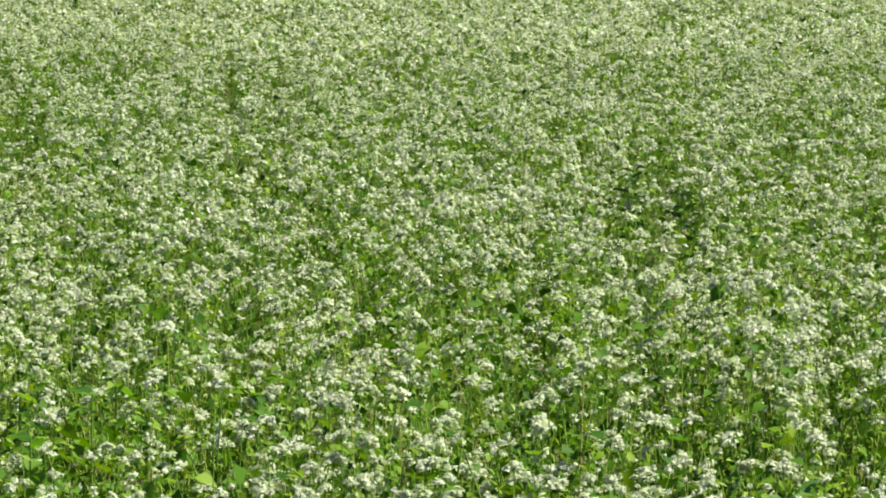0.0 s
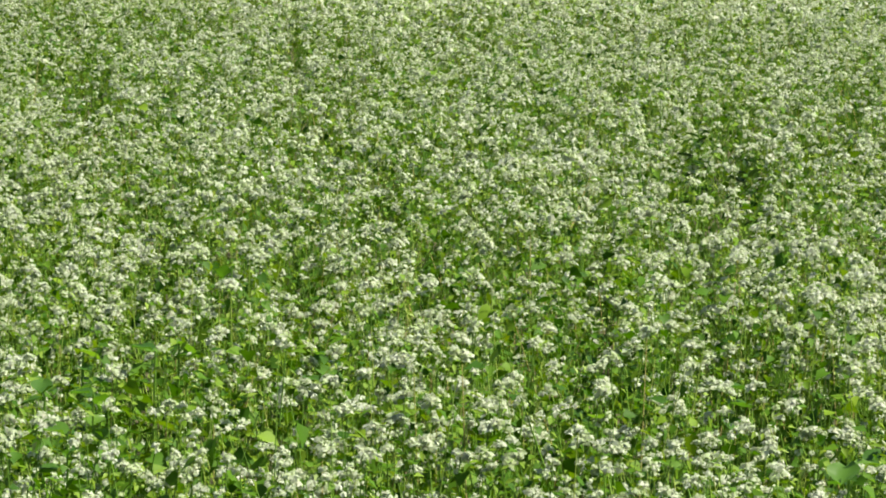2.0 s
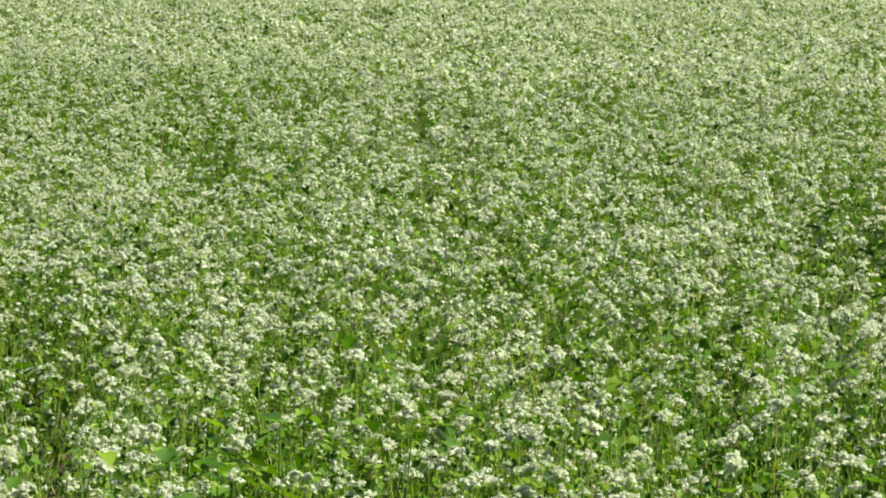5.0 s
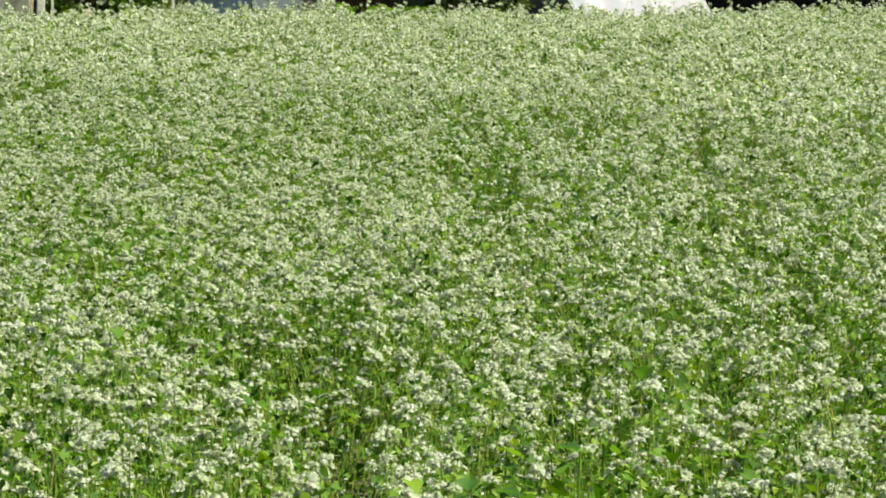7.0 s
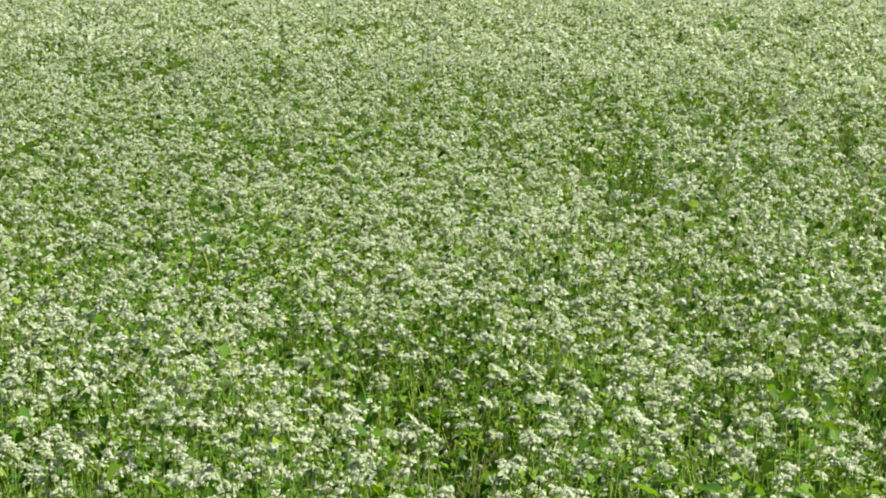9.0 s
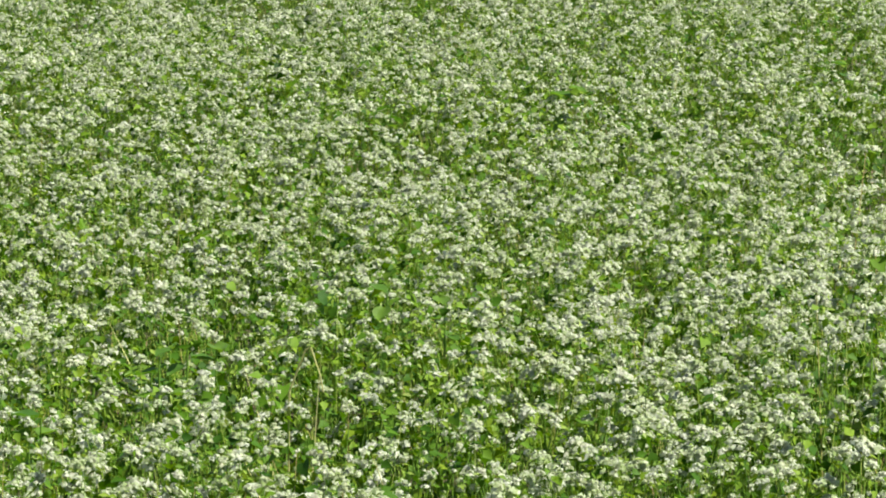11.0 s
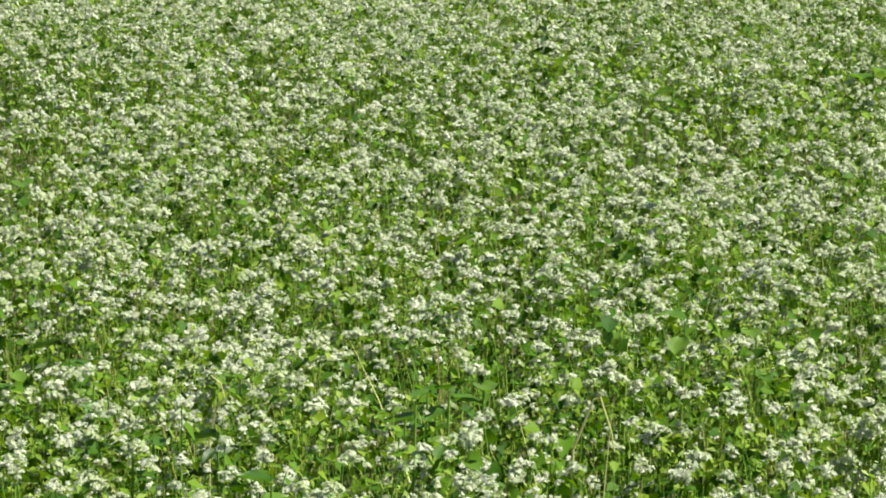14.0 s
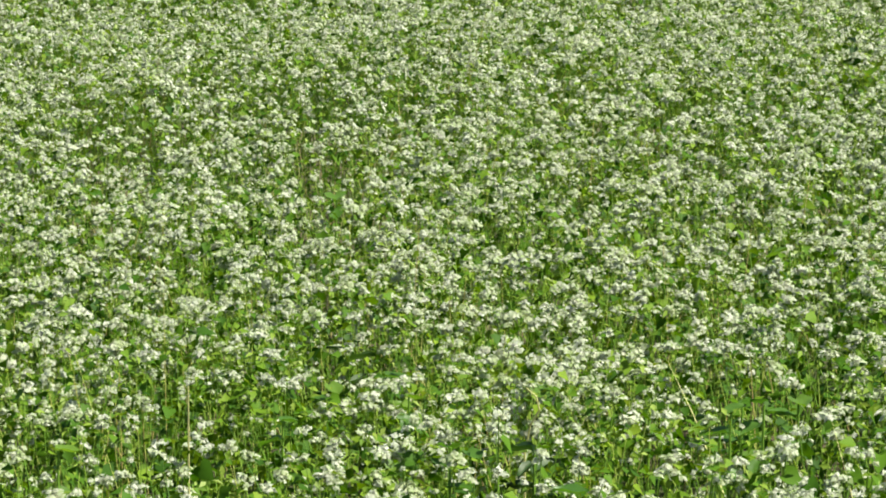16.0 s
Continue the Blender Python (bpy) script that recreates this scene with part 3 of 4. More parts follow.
def buckwheat_plant(gen, flowering):
    """One plant about a metre from its root to its flowers, scaled to the canopy where it stands."""
    plant = thing("buckwheat_plant", Matrix(), "buckwheat plant with white flower clusters and heart-shaped leaves", "plant", "front row of buckwheat")
    bm = bmesh.new()
    top = CANOPY
    bend = gen.uniform(-0.03, 0.03, 2)
    pts = [(bend[0] * math.sin(k * 1.1), bend[1] * math.sin(k * 0.9), top * k / 6) for k in range(7)]
    pts[-1] = (0, 0, top - 0.005)
    tube(bm, pts, [0.0035 - 0.0004 * k for k in range(7)], 5)
    part("stem", bm, STEM, plant)
    for k in range(5):
        z = top - 0.03 - 0.085 * k
        me = single_mesh("leaf", lambda p: leaf_set(p, LEAF_V, LEAF_T, np.array([0.004]), np.array([0.0]), np.array([z]), np.array([gen.uniform(0.018, 0.036)]), gen), LEAF)
        new("leaf", me).parent = plant
    for k in range(4):
        z = top - 0.01 - 0.022 * k
        me = single_mesh("bud", lambda p: leaf_set(p, BUD_V4, LEAF_T4, np.array([gen.uniform(-0.02, 0.02)]), np.array([gen.uniform(-0.02, 0.02)]), np.array([z]), np.array([gen.uniform(0.015, 0.026)]), gen), YOUNG)
        new("bud", me).parent = plant
    if flowering:
        v, t = NEAR_HEADS[int(gen.integers(0, len(NEAR_HEADS)))]
        new("flower_head", tri_mesh("flower_head", v * gen.uniform(0.75, 1.1) + (0, 0, top), t, PETAL)).parent = plant
    for k in range(2 if flowering else 1):
        a = gen.uniform(0, math.tau)
        v, t = NEAR_KNOTS[int(gen.integers(0, 6))]
        off = np.array([0.04 * math.cos(a), 0.04 * math.sin(a), top - 0.03 - 0.04 * k])
        bm = bmesh.new()
        tube(bm, [(0, 0, off[2] - 0.07), (off[0] * 0.7, off[1] * 0.7, off[2] - 0.03), tuple(off)], [0.0016, 0.0013, 0.001], 4)
        shoot = part("side_shoot", bm, STEM, plant)
        new("flower_head", tri_mesh("flower_head", v + off, t, PETAL)).parent = shoot
    return plant


plant_rng = np.random.default_rng(21)
kinds = [buckwheat_plant(plant_rng, k % 2 == 0) for k in range(10)]
in_flower = plant_rng.random(len(front_x)) < bloom(front_x, front_y)
front_top = canopy_height(front_x, front_y) + plant_rng.normal(0, 0.03, len(front_x))
for k, (px, py, pt) in enumerate(zip(front_x, front_y, front_top)):
    m = pose(px, py, 0, 0, 0, plant_rng.uniform(0, 360)) 
    s = Matrix.Diagonal((1, 1, pt / CANOPY, 1))
    if k < len(kinds):
        kinds[k].matrix_world = m @ s
    else:
        made = copy_thing(kinds[2 * int(plant_rng.integers(0, 5)) + (0 if in_flower[k] else 1)], m)
        wide = 0.85 if py > 8.7 else 1.0
        made.scale = (wide, wide, pt / CANOPY)


# ---- taller weeds and grass that stand out of the crop ----
def blade_mesh(bm, base, way, length, width, sag):
    """One arching grass blade with a keel."""
    side = Vector((-way[1], way[0], 0))
    rows = []
    for k in range(7):
        f = k / 6
        p = Vector(base) + Vector((way[0] * length * sag * f * f, way[1] * length * sag * f * f, length * (f - 0.35 * sag * f * f)))
        w = width * (1 - f) ** 0.6 * (0.6 + 0.8 * f * (1 - f))
        rows.append((bm.verts.new(p - side * w), bm.verts.new(p + Vector((0, 0, -0.25 * w))), bm.verts.new(p + side * w)))
    for r0, r1 in zip(rows, rows[1:]):
        for k in range(2):
            bm.faces.new((r0[k], r0[k + 1], r1[k + 1], r1[k]))
    return bm


def broad_leaf(bm, base, yaw, pitch, size, wide=0.46):
    """A wide, slightly cupped leaf with a pointed tip and wavy rim."""
    m = Matrix.Translation(base) @ Matrix.Rotation(yaw, 4, "Z") @ Matrix.Rotation(pitch, 4, "Y")
    grid = []
    for i in range(7):
        f = i / 6
        half = wide * math.sin(math.pi * min(1, f * 0.92 + 0.1)) ** 0.8 if i < 6 else 0.0
        grid.append([bm.verts.new(m @ Vector((size * f, size * half * s, size * (0.16 * abs(s) - 0.22 * f * f + 0.03 * math.sin(9 * f + 2 * s))))) for s in (-1, -0.5, 0, 0.5, 1)])
    for r0, r1 in zip(grid, grid[1:]):
        for k in range(4):
            bm.faces.new((r0[k], r0[k + 1], r1[k + 1], r1[k])).smooth = True
    bmesh.ops.remove_doubles(bm, verts=bm.verts, dist=1e-5)
    return bm


def weed(x, y, top, count, size, gen, label):
    plant = thing("broadleaf_weed", pose(x, y, 0), label, "weed", "weeds in the crop")
    bm = bmesh.new()
    tube(bm, [(0.02, 0.01, 0), (0.0, 0.0, top * 0.5), (0.01, 0, top)], [0.004, 0.0034, 0.002], 5)
    part("stem", bm, STEM, plant)
    for k in range(count):
        bm = bmesh.new()
        broad_leaf(bm, (0.005, 0, top - 0.03 * k), gen.uniform(0, math.tau), gen.uniform(-0.5, 0.5), size * gen.uniform(0.7, 1.1))
        part("leaf", bm, BROAD, plant)


def dark_weed_gapshade(x, y, top, count, size, gen):
    """An upright weed with narrow dark leaves all the way up its stem, also put in for gap shade."""
    plant = thing("leafy_weed", pose(x, y, 0, 0, 0, gen.uniform(0, 360)), "upright dark-leaved weed, also put in for shaded crop gaps", "weed", "dark weeds in the crop")
    bm = bmesh.new()
    tube(bm, [(0.015, 0.01, 0), (0.0, 0.005, top * 0.5), (0.0, 0.0, top)], [0.004, 0.0034, 0.0018], 5)
    part("stem", bm, STEM, plant)
    for k in range(count):
        bm = bmesh.new()
        broad_leaf(bm, (0.003, 0, top - 0.018 * k), 2.4 * k + gen.uniform(-0.4, 0.4), gen.uniform(-0.75, 0.25), size * gen.uniform(0.7, 1.15), 0.2)
        part("leaf", bm, WEED_GAPSHADE, plant)


def grass_tuft(x, y, top, count, gen, mat, label, width=0.006):
    tuft = thing("grass_tuft", pose(x, y, 0), label, "grass", "grass in the crop")
    for k in range(count):
        a = gen.uniform(0, math.tau)
        bm = bmesh.new()
        blade_mesh(bm, (gen.uniform(-0.03, 0.03), gen.uniform(-0.03, 0.03), 0), (math.cos(a), math.sin(a)), top * gen.uniform(0.85, 1.15), width, gen.uniform(0.05, 0.35))
        part("blade", bm, mat, tuft)


wr = np.random.default_rng(8)
for wx, wy, up, cnt, sz in ((-0.424, 7.95, 0.05, 2, 0.06), (-0.577, 6.36, 0.05, 3, 0.055), (-0.488, 6.63, 0.04, 2, 0.05), (-0.50, 5.95, 0.03, 3, 0.07),
                            (0.79, 5.99, 0.04, 3, 0.07), (-0.45, 6.72, 0.03, 2, 0.055), (-0.577, 6.5, 0.04, 3, 0.05), (-2.356, 11.35, 0.03, 3, 0.052),
                            (-2.508, 14.56, 0.05, 3, 0.063), (-2.516, 9.73, 0.05, 4, 0.059), (-2.47, 15.06, 0.07, 4, 0.077), (-2.93, 14.54, 0.04, 3, 0.056),
                            (-2.85, 12.15, 0.04, 3, 0.042), (-2.36, 11.28, 0.04, 4, 0.059), (-2.2, 11.03, 0.04, 2, 0.042), (-3.32, 15.03, 0.06, 4, 0.063),
                            (-3.985, 12.53, 0.04, 2, 0.049), (-2.77, 9.88, 0.04, 3, 0.042), (-1.73, 16.4, 0.04, 3, 0.063), (-0.98, 16.6, 0.04, 3, 0.063),
                            (-3.26, 10.66, 0.03, 5, 0.05), (-3.24, 10.91, 0.03, 4, 0.045), (-3.1, 10.6, 0.02, 3, 0.04), (-2.46, 10.46, 0.03, 5, 0.05),
                            (-2.43, 10.56, 0.02, 4, 0.045), (-2.85, 11.16, 0.02, 3, 0.04), (-0.2, 7.2, 0.03, 3, 0.05), (-0.65, 6.9, 0.02, 3, 0.05),
                            (-0.6, 6.0, 0.04, 4, 0.06), (-0.64, 6.15, 0.05, 3, 0.05), (-3.43, 9.96, 0.02, 3, 0.04),
                            (-0.53, 6.25, 0.08, 6, 0.06), (-0.488, 5.78, 0.05, 4, 0.06), (-0.535, 5.53, 0.04, 5, 0.06), (-0.67, 6.6, 0.04, 4, 0.06),
                            (0.311, 5.93, 0.04, 3, 0.055), (0.564, 6.32, 0.03, 3, 0.05), (0.813, 6.08, 0.05, 4, 0.06), (0.685, 5.52, 0.04, 4, 0.055),
                            (-3.056, 10.46, 0.03, 4, 0.045), (-3.228, 10.84, 0.03, 4, 0.05), (-2.054, 10.89, 0.03, 3, 0.045), (-2.55, 10.53, 0.04, 6, 0.05),
                            (-2.5, 10.48, 0.03, 5, 0.045), (-2.478, 10.33, 0.03, 4, 0.045), (-2.74, 9.88, 0.03, 3, 0.04), (-3.21, 10.32, 0.03, 4, 0.045)):
    weed(wx, wy, float(canopy_height(np.array([wx]), np.array([wy]))[0]) + up, cnt, sz, wr, "broad bright green weed leaves standing among the buckwheat")
for wx, wy, up, cnt in ((-0.05, 8.85, 0.10, 2), (-0.06, 8.0, 0.05, 2), (-1.02, 7.3, 0.04, 9), (0.79, 6.0, 0.05, 3), (-3.18, 9.96, 0.02, 4), (-3.0, 10.06, 0.02, 3)):
    grass_tuft(wx, wy, CANOPY + up, cnt, wr, BLADE, "tuft of green grass blades rising through the buckwheat")
for wx, wy, up, cnt in ((-2.153, 10.18, 0.04, 4), (-2.44, 10.59, 0.06, 2), (-2.136, 10.11, 0.05, 3), (-2.784, 10.25, 0.05, 2), (0.98, 6.2, 0.06, 1), (-3.18, 9.9, 0.03, 1)):
    grass_tuft(wx, wy, CANOPY + up, cnt, wr, STRAW, "pale dry grass stalks among the buckwheat", 0.004)


# dark weeds, and dark leaves put in for the shade of crop gaps
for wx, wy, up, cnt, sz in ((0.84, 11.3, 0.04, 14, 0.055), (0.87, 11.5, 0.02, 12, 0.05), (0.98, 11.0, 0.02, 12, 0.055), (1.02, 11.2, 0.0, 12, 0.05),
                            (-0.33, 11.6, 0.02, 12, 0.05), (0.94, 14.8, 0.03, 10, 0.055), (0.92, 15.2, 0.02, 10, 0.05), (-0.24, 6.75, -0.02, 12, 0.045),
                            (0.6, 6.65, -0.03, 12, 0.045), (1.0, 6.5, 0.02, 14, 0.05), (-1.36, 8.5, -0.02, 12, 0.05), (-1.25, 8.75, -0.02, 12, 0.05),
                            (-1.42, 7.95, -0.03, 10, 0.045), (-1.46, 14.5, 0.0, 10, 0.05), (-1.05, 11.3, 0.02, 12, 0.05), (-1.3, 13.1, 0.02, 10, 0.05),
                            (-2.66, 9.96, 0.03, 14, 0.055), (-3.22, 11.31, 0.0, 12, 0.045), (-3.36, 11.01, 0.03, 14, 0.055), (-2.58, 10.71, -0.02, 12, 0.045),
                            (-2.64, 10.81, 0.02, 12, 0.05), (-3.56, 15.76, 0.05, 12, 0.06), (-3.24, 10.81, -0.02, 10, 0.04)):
    dark_weed_gapshade(wx, wy, float(canopy_height(np.array([wx]), np.array([wy]))[0]) + 0.1 * float(near(np.array([wx]), np.array([wy]), GAPS)[0]) + up, cnt, sz, wr)


def dry_stalk(points, radius):
    bm = bmesh.new()
    tube(bm, points, [radius * (1 - 0.4 * k / (len(points) - 1)) for k in range(len(points))], 5)
    tagged(part("dry_stalk", bm, STRAW, None), "pale dry straw stalk standing in the buckwheat", "stalk", "dry stalks in the crop")


dry_stalk([(-2.20, 10.16, 0), (-2.18, 10.147, 0.69), (-2.15, 10.147, 0.765), (-2.14, 10.147, 0.77), (-2.123, 10.145, 0.72), (-2.118, 10.145, 0.69)], 0.0022)
dry_stalk([(-3.17, 9.88, 0), (-3.166, 9.872, 0.66), (-3.164, 9.872, 0.80)], 0.002)
dry_stalk([(-2.78, 10.26, 0), (-2.772, 10.25, 0.65), (-2.762, 10.248, 0.693), (-2.747, 10.248, 0.718), (-2.752, 10.248, 0.738), (-2.768, 10.248, 0.75)], 0.002)


# ---- beyond the field ----
def foliage(bm_seed, clumps, leaf, count, squash=0.7):
    """Leaves in uneven clumps. clumps: x, y, z, radius."""
    gen = np.random.default_rng(bm_seed)
    p = Pile()
    for cx, cy, cz, r in clumps:
        d = gen.normal(size=(count, 3))
        d /= np.linalg.norm(d, axis=1, keepdims=True)
        d *= (r * gen.uniform(0.55, 1.08, count) * (1 + 0.25 * np.sin(5 * d[:, 0] + 3 * d[:, 2] + bm_seed)))[:, None]
        leaf_set(p, LEAF_V4, LEAF_T4, cx + d[:, 0], cy + d[:, 1], np.maximum(0.03, cz + squash * d[:, 2]), leaf * gen.uniform(0.6, 1.3, count), gen)
    return p


def bush(x, y, width, height, seed, mat, label, category="bush", group=""):
    b = thing("bush", pose(x, y, 0), label, category, group)
    gen = np.random.default_rng(seed)
    for k in range(4):
        a = gen.uniform(0, math.tau)
        bm = bmesh.new()
        tube(bm, [(0.05 * math.cos(a), 0.05 * math.sin(a), 0), (0.2 * width * math.cos(a), 0.2 * width * math.sin(a), height * 0.4), (0.34 * width * math.cos(a), 0.34 * width * math.sin(a), height * 0.8)],
             [0.022, 0.015, 0.006], 6)
        part("branch", bm, BARK, b)
    clumps = [(gen.uniform(-0.36, 0.36) * width, gen.uniform(-0.3, 0.3) * width, gen.uniform(0.16, 0.8) * height, gen.uniform(0.22, 0.36) * min(width, height)) for _ in range(14)]
    ob = new("crown", foliage(seed, clumps, 0.08, 180).mesh("crown", mat))
    ob.parent = b
    return b


def clipped_hedge(x0, x1, y, seed):
    """A hedge kept level, its foliage above bare stems and a black sheet put in for their shade."""
    h = thing("hedge", pose(x0, y, 0), "dark green clipped hedge over shaded stems", "hedge")
    gen = np.random.default_rng(seed)
    w = x1 - x0
    for k in range(int(w / 0.28)):
        bm = bmesh.new()
        px = 0.14 + 0.28 * k
        tube(bm, [(px, 0.1, 0), (px + gen.uniform(-0.04, 0.04), 0.12, 0.4), (px + gen.uniform(-0.08, 0.08), 0.1, 1.0)], [0.024, 0.02, 0.012], 6)
        part("stem", bm, BARK, h)
    # added black sheet in place of the shade below the foliage
    bm = bmesh.new()
    nx = int(w / 0.05)
    lo = [bm.verts.new((w * k / nx, 0.02 + 0.01 * math.sin(k * 0.8), 0.0)) for k in range(nx + 1)]
    hi = [bm.verts.new((w * k / nx, 0.02 + 0.012 * math.sin(k * 0.5 + 1), 1.25 + 0.01 * math.sin(k * 0.37))) for k in range(nx + 1)]
    for k in range(nx):
        bm.faces.new((lo[k], lo[k + 1], hi[k + 1], hi[k]))
    shade_panel = part("under_shade", bm, UNDERSHADE, h, "black sheet put in for the shade under the hedge")
    shade_panel.modifiers.new("thickness", "SOLIDIFY").thickness = 0.004
    clumps = [(w * gen.random(), gen.uniform(-0.22, 0.2), gen.uniform(0.76, 1.22), gen.uniform(0.12, 0.19)) for _ in range(int(w * 24))]
    ob = new("crown", foliage(seed, clumps, 0.045, 220).mesh("crown", OLIVE))
    ob.parent = h
    return h


def tree(x, y, height, spread, seed):
    tr = thing("tree", pose(x, y, 0), "broad green tree behind the hedge", "tree", "trees behind the field")
    gen = np.random.default_rng(seed)
    bm = bmesh.new()
    tube(bm, [(0, 0, 0), (0.05, 0.02, height * 0.3), (-0.04, 0.06, height * 0.6), (0.05, 0, height * 0.9)], [0.16, 0.13, 0.08, 0.02], 8)
    trunk = part("trunk", bm, BARK, tr)
    clumps = []
    for k in range(9):
        a, z = k * 2.4 + seed, height * (0.35 + 0.055 * k)
        end = (spread * 0.6 * math.cos(a), spread * 0.6 * math.sin(a), z + height * 0.14)
        bm = bmesh.new()
        tube(bm, [(0, 0, z), (end[0] * 0.5, end[1] * 0.5, z + height * 0.04), end], [0.06, 0.04, 0.012], 6)
        part("limb", bm, BARK, trunk)
        clumps += [(end[0] + gen.normal(0, 0.3), end[1] + gen.normal(0, 0.3), end[2] + gen.normal(0, 0.3), spread * gen.uniform(0.25, 0.42)) for _ in range(3)]
    ob = new("crown", foliage(seed, clumps, 0.2, 150).mesh("crown", SHADEGREEN))
    ob.parent = tr


def poly_tunnel(x, y, turn, radius, length):
    """A low garden tunnel: hoops, a taut sheet over them and a sheet coloured as the end's shade."""
    tun = thing("garden_tunnel", pose(x, y, 0, 0, 0, turn), "low garden tunnel covered in white plastic sheet", "tunnel")
    hoops = 6
    for h in range(hoops):
        bm = bmesh.new()
        px = length * h / (hoops - 1)
        tube(bm, [(px, -radius * math.cos(math.pi * k / 16), radius * math.sin(math.pi * k / 16)) for k in range(17)], [0.012] * 17, 6)
        part("hoop", bm, HOOP, tun)
    bm = bmesh.new()
    nx, na = 50, 28
    rows = []
    for i in range(nx + 1):
        f = i / nx * (hoops - 1)
        dip = 0.016 * math.sin(math.pi * (f % 1.0)) ** 2
        row = []
        for k in range(na + 1):
            a = math.pi * k / na
            r = radius + 0.016 - dip * math.sin(a) + 0.008 * math.sin(7 * a + 2.3 * f) + 0.014 * math.sin(5.3 * f + 1.6 * a) * math.sin(a)
            row.append(bm.verts.new((length * i / nx, -r * math.cos(a), r * math.sin(a))))
        rows.append(row)
    for r0, r1 in zip(rows, rows[1:]):
        for k in range(na):
            f = bm.faces.new((r0[k], r1[k], r1[k + 1], r0[k + 1]))
            f.smooth = True
    sheet = part("cover", bm, SHEET, tun, "taut white plastic sheet")
    solidify = sheet.modifiers.new("thickness", "SOLIDIFY")
    solidify.thickness = 0.003
    # sheet across the opening, its shade put into the colour
    bm = bmesh.new()
    rim = [bm.verts.new((0.03, -(radius - 0.01) * math.cos(math.pi * k / 20), (radius - 0.01) * math.sin(math.pi * k / 20))) for k in range(21)]
    back = [bm.verts.new((0.04, v.co.y, v.co.z)) for v in rim]
    bm.faces.new(rim)
    bm.faces.new(back[::-1])
    for k in range(20):
        bm.faces.new((rim[k], back[k], back[k + 1], rim[k + 1]))
    part("end_shade", bm, END_SHADE, tun, "end sheet coloured dark for the tunnel's shaded opening")
    return tun


def corrugated(bm, width, height, pitch=0.26, depth=0.005):
    n = int(width / pitch * 6)
    front, back = [], []
    for k in range(n + 1):
        x = width * k / n
        yy = depth * 0.5 * math.sin(math.tau * x / pitch)
        front.append((bm.verts.new((x, yy, 0)), bm.verts.new((x, yy, height))))
        back.append((bm.verts.new((x, yy + 0.004, 0)), bm.verts.new((x, yy + 0.004, height))))
    for p, q, r, s in zip(front, front[1:], back, back[1:]):
        bm.faces.new((p[0], q[0], q[1], p[1]))
        bm.faces.new((s[0], r[0], r[1], s[1]))
        bm.faces.new((p[1], q[1], s[1], r[1]))
    return bm


def blue_fence(x, y):
    fence = thing("metal_fence", pose(x, y, 0, 0, 0, 2), "blue painted steel sheet fence on posts", "fence")
    for k in range(6):
        w, mat = 1.05, (BLUE if k == 0 else BLUEDARK)
        bm = corrugated(bmesh.new(), w - 0.006, 1.75)
        bmesh.ops.translate(bm, verts=bm.verts, vec=(k * w, 0, 0.06))
        part("panel", bm, mat, fence, "bright blue steel sheet" if k == 0 else "")
    for k in range(7):
        part("post", box(bmesh.new(), k * 1.05 - 0.025, k * 1.05 + 0.025, 0.02, 0.07, 0, 1.9, 0.004), BLUEDARK, fence)
    for z in (0.55, 1.5):
        part("rail", box(bmesh.new(), -0.02, 6.32, -0.045, -0.016, z, z + 0.04, 0.004), BLUEDARK, fence)
    return fence


def shed(x, y):
    s = thing("storage_shed", pose(x, y, 0), "small shed with pale grey cladding and blue-grey door", "shed")
    part("base", box(bmesh.new(), -0.02, 1.36, -0.02, 1.5, 0, 0.08, 0.01), GREYWALL, s)
    part("front_wall", box(bmesh.new(), 0.72, 1.33, 0.0, 0.03, 0.08, 2.0, 0.004), GREYWALL, s)
    door = part("door", box(bmesh.new(), 0.02, 0.70, -0.02, 0.02, 0.10, 1.95, 0.005), SLATE, s, "blue-grey sliding door")
    part("handle", box(bmesh.new(), 0.62, 0.65, -0.05, -0.02, 0.9, 1.1, 0.005), HOOP, door)
    for z in (0.4, 1.0, 1.6):
        part("rib", box(bmesh.new(), 0.04, 0.60, -0.03, -0.02, z, z + 0.03, 0.003), SLATE, door)
    part("side_wall", box(bmesh.new(), 0.0, 0.03, 0.03, 1.45, 0.08, 2.0), GREYWALL, s)
    part("side_wall", box(bmesh.new(), 1.30, 1.33, 0.03, 1.45, 0.08, 2.0), GREYWALL, s)
    part("back_wall", box(bmesh.new(), 0.0, 1.33, 1.45, 1.48, 0.08, 2.0), GREYWALL, s)
    roof = bmesh.new()
    box(roof, -0.1, 1.43, -0.15, 1.6, 2.0, 2.06, 0.01)
    bmesh.ops.rotate(roof, verts=roof.verts, cent=(0.66, 0.7, 2.03), matrix=Matrix.Rotation(radians(-4), 3, "X"))
    bmesh.ops.translate(roof, verts=roof.verts, vec=(0, 0, 0.05))
    part("roof", roof, ROOF, s)
    return s


def post(x, y, w, height, mat, label):
    p = bmesh.new()
    box(p, -w / 2, w / 2, -w / 2, w / 2, 0, height, w * 0.12)
    for v in p.verts:
        if v.co.z > height * 0.9:
            v.co.x *= 0.9
            v.co.y *= 0.9
    ob = part("post", p, mat, None)
    ob.matrix_world = pose(x, y, 0, 0, 1.2 * math.sin(x * 9), 10)
    tagged(ob, label, "post", "posts at the far edge")


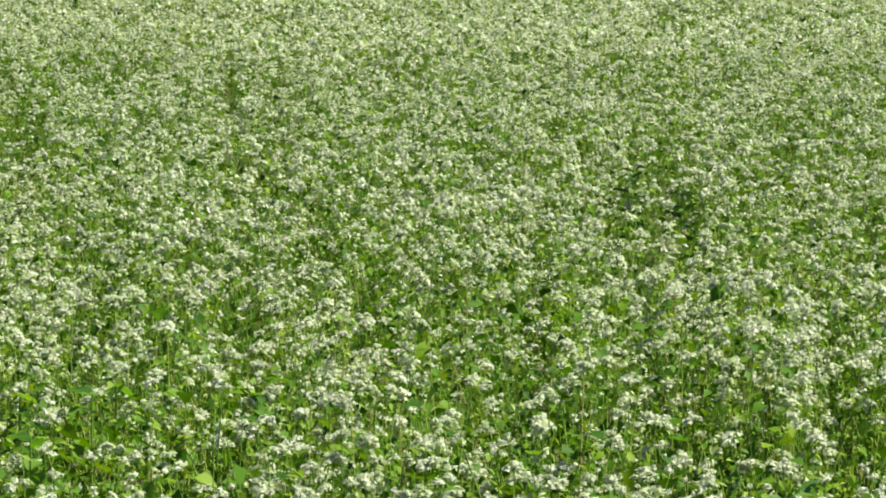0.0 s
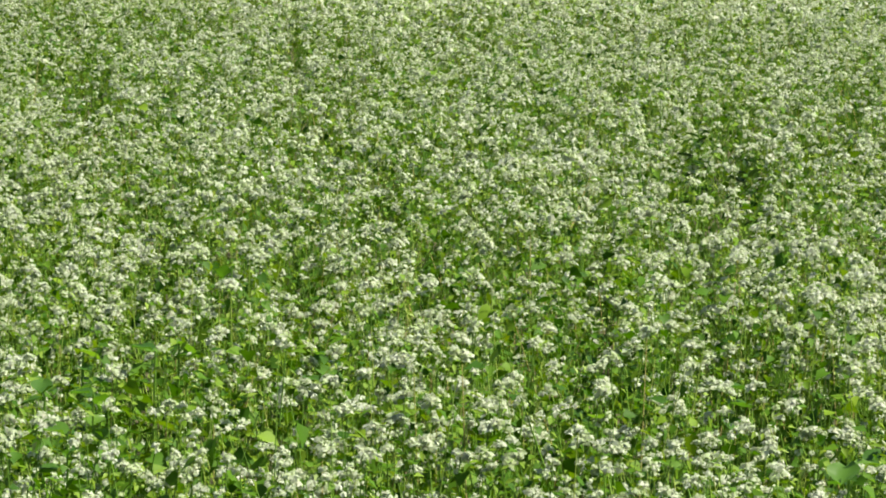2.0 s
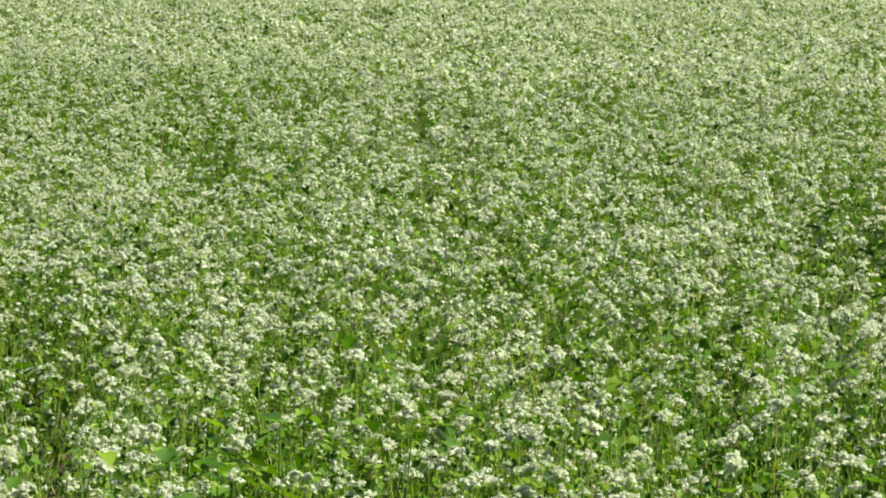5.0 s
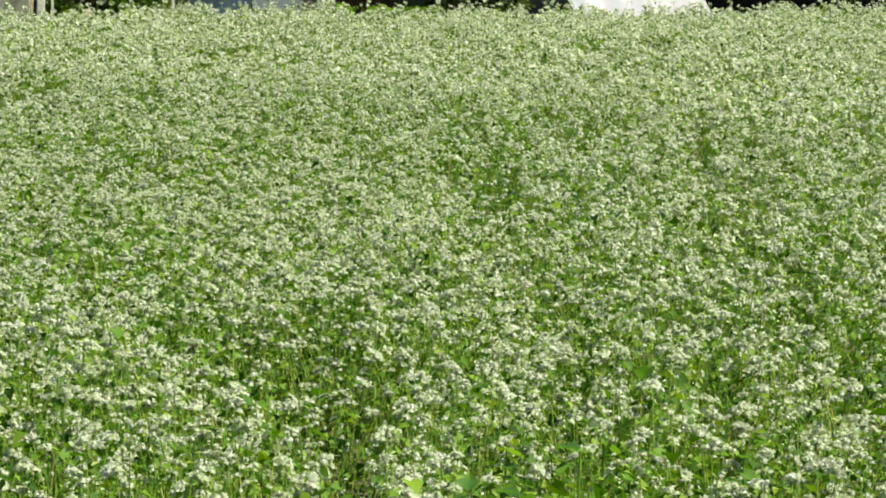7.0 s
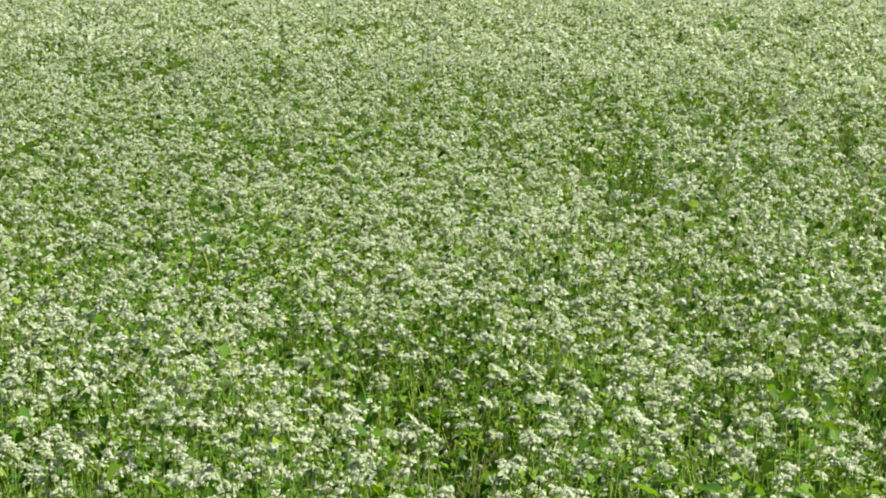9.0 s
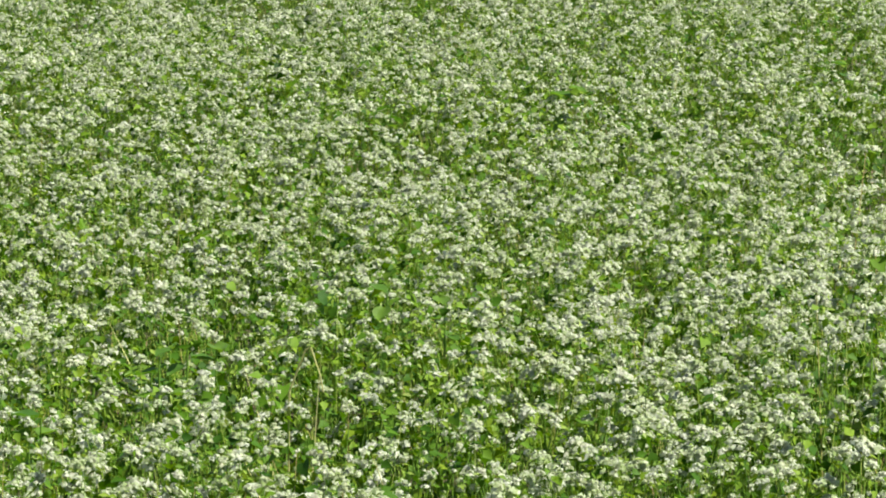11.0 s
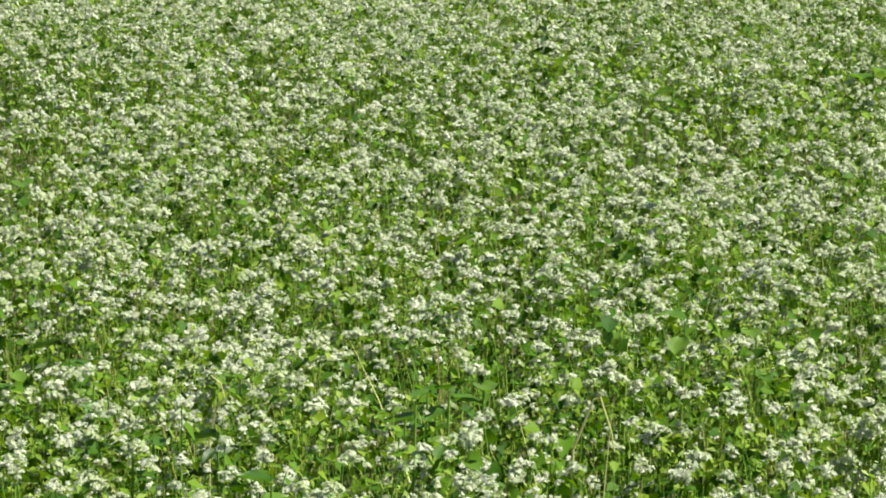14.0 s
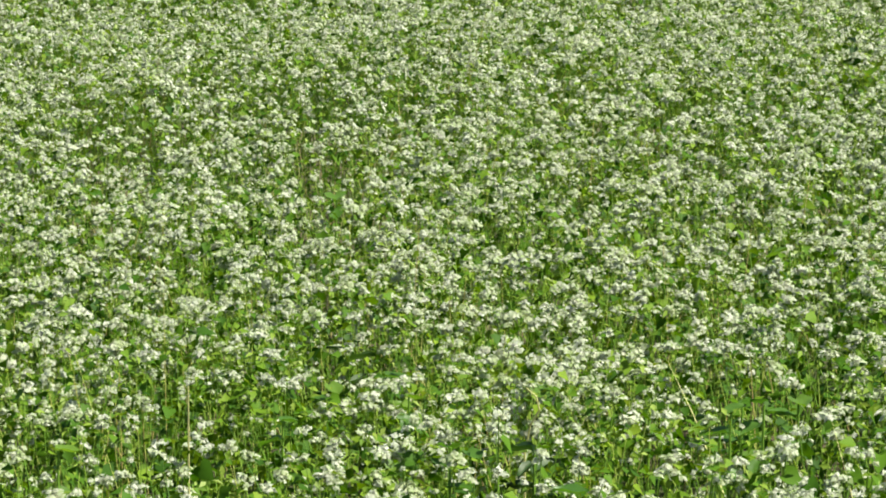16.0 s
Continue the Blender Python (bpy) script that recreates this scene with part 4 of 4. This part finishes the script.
def covered_stack(x, y):
    """Timber stacked on bearers under a tarpaulin."""
    s = thing("covered_stack", pose(x, y, 0), "stack of timber under a dark navy tarpaulin", "stack")
    for k in range(3):
        part("bearer", box(bmesh.new(), 0.05, 0.86, 0.1 + 0.3 * k, 0.2 + 0.3 * k, 0, 0.12, 0.01), WOOD, s)
    for r in range(4):
        for k in range(5):
            part("plank", box(bmesh.new(), 0.03, 0.88, 0.15 + 0.14 * k, 0.28 + 0.14 * k, 0.12 + 0.12 * r, 0.23 + 0.12 * r, 0.006), WOOD, s)
    bm = bmesh.new()
    grid = [[bm.verts.new((-0.02 + 0.95 * i / 16, -0.06 + 1.02 * j / 16, 1.25 + 0.03 * math.sin(i * 1.1) * math.cos(j * 0.8))) for j in range(17)] for i in range(17)]
    for i in range(16):
        for j in range(16):
            bm.faces.new((grid[i][j], grid[i + 1][j], grid[i + 1][j + 1], grid[i][j + 1]))
    border = [grid[i][0] for i in range(17)] + [grid[16][j] for j in range(1, 17)] + [grid[i][16] for i in range(15, -1, -1)] + [grid[0][j] for j in range(15, 0, -1)]
    low = [bm.verts.new((v.co.x + 0.012 * math.sin(k * 1.7), v.co.y + 0.012 * math.cos(k * 1.3), 0.595 + 0.02 * math.sin(k * 0.9))) for k, v in enumerate(border)]
    for k in range(len(border)):
        bm.faces.new((border[k], low[k], low[(k + 1) % len(border)], border[(k + 1) % len(border)]))
    bmesh.ops.recalc_face_normals(bm, faces=bm.faces)
    tarp = part("tarpaulin", bm, NAVY, s, "navy tarpaulin")
    tarp.modifiers.new("thickness", "SOLIDIFY").thickness = 0.004
    for r in range(4):
        part("pallet_board", box(bmesh.new(), 0.03, 0.88, 0.06, 0.86, 0.61 + 0.14 * r, 0.73 + 0.14 * r, 0.006), WOOD, s)
    return s


def utility_box(x, y):
    u = thing("utility_box", pose(x, y, 0), "beige metal utility cabinet beside the field", "cabinet")
    part("plinth", box(bmesh.new(), 0.0, 0.62, 0.0, 0.4, 0, 0.1, 0.01), GREYWALL, u)
    part("body", box(bmesh.new(), 0.02, 0.60, 0.02, 0.38, 0.1, 1.3, 0.012), BEIGE, u)
    d = part("door", box(bmesh.new(), 0.05, 0.57, 0.0, 0.02, 0.16, 1.24, 0.005), BEIGE, u)
    part("handle", box(bmesh.new(), 0.50, 0.53, -0.025, 0.0, 0.62, 0.76, 0.004), HOOP, d)
    part("cap", box(bmesh.new(), -0.01, 0.63, -0.02, 0.41, 1.3, 1.34, 0.01), BEIGE, u)
    return u


def compost_bin(x, y):
    b = thing("compost_bin", pose(x, y, 0), "dark grey-green plastic compost bin beside a tarpaulin stack", "bin")
    part("body", box(bmesh.new(), 0.0, 0.33, 0.0, 0.4, 0, 1.1, 0.02), BINGREEN, b)
    part("ledge", box(bmesh.new(), -0.008, 0.338, -0.022, -0.001, 0.63, 0.66, 0.004), BINGREEN, b)
    part("lid", box(bmesh.new(), -0.012, 0.342, -0.02, 0.42, 1.101, 1.15, 0.015), BINGREEN, b)


poly_tunnel(-3.46, 39.6, 50, 0.9, 2.13)
compost_bin(-4.87, 40.0)
clipped_hedge(-1.95, 0.55, 41.7, 31)
clipped_hedge(-4.6, -3.0, 41.3, 32)
blue_fence(0.63, 40.1)
shed(-7.28, 39.9)
covered_stack(-5.70, 40.1)
utility_box(-9.72, 39.6).scale = (1.22, 1, 1)
post(-5.93, 39.7, 0.07, 1.6, WOOD, "dark weathered timber post")
post(-5.76, 39.6, 0.028, 1.5, PALEPOST, "thin pale painted post")
post(-5.62, 39.7, 0.022, 1.5, PALEPOST, "thin pale painted post")
post(-7.32, 39.2, 0.03, 1.3, PALEPOST, "thin pale painted post")
post(0.50, 39.6, 0.05, 1.7, WOOD, "dark weathered timber post")
post(-8.86, 39.4, 0.09, 1.4, PALEPOST, "broad whitewashed timber post")
post(-8.72, 39.4, 0.03, 1.4, PALEPOST, "thin pale painted post")
post(-8.93, 39.45, 0.05, 1.3, WOOD, "dark weathered timber post")
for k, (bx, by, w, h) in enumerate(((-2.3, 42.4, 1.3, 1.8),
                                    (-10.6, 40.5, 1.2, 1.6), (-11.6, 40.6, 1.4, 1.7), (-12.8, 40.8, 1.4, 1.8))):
    bush(bx, by, w, h, 40 + k, SHADEGREEN, "hedge shrub with its shade put into the dark leaf colour", group="hedge shrubs")
for k, (bx, by, w, h) in enumerate(((-4.46, 39.6, 0.24, 1.1), (-4.05, 38.75, 0.75, 1.15), (-3.6, 38.7, 0.5, 0.95), (-8.35, 40.1, 0.9, 1.3))):
    bush(bx, by, w, h, 50 + k, OLIVE, "olive green rounded shrub at the field's far edge", group="olive shrubs")
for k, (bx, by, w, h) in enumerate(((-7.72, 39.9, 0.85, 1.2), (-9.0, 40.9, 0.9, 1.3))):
    bush(bx, by, w, h, 60 + k, SUNGREEN, "light green shrub with sunlight put into its leaf colour", group="sunlit shrubs")
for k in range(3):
    bush(-5.4 + 0.36 * k, 39.45, 0.42, 0.62, 70 + k, SUNGREEN, "low clipped green shrub before a tarpaulin stack", group="low shrubs")
for k, (tx, ty, h, s) in enumerate(((-13.5, 46, 6.0, 2.2), (-9.0, 47, 6.5, 2.4), (-4.5, 46, 5.5, 2.0), (-0.5, 47.5, 6.5, 2.4), (4.0, 47, 6.0, 2.2), (8.5, 46, 5.5, 2.1))):
    tree(tx, ty, h, s, 80 + k)
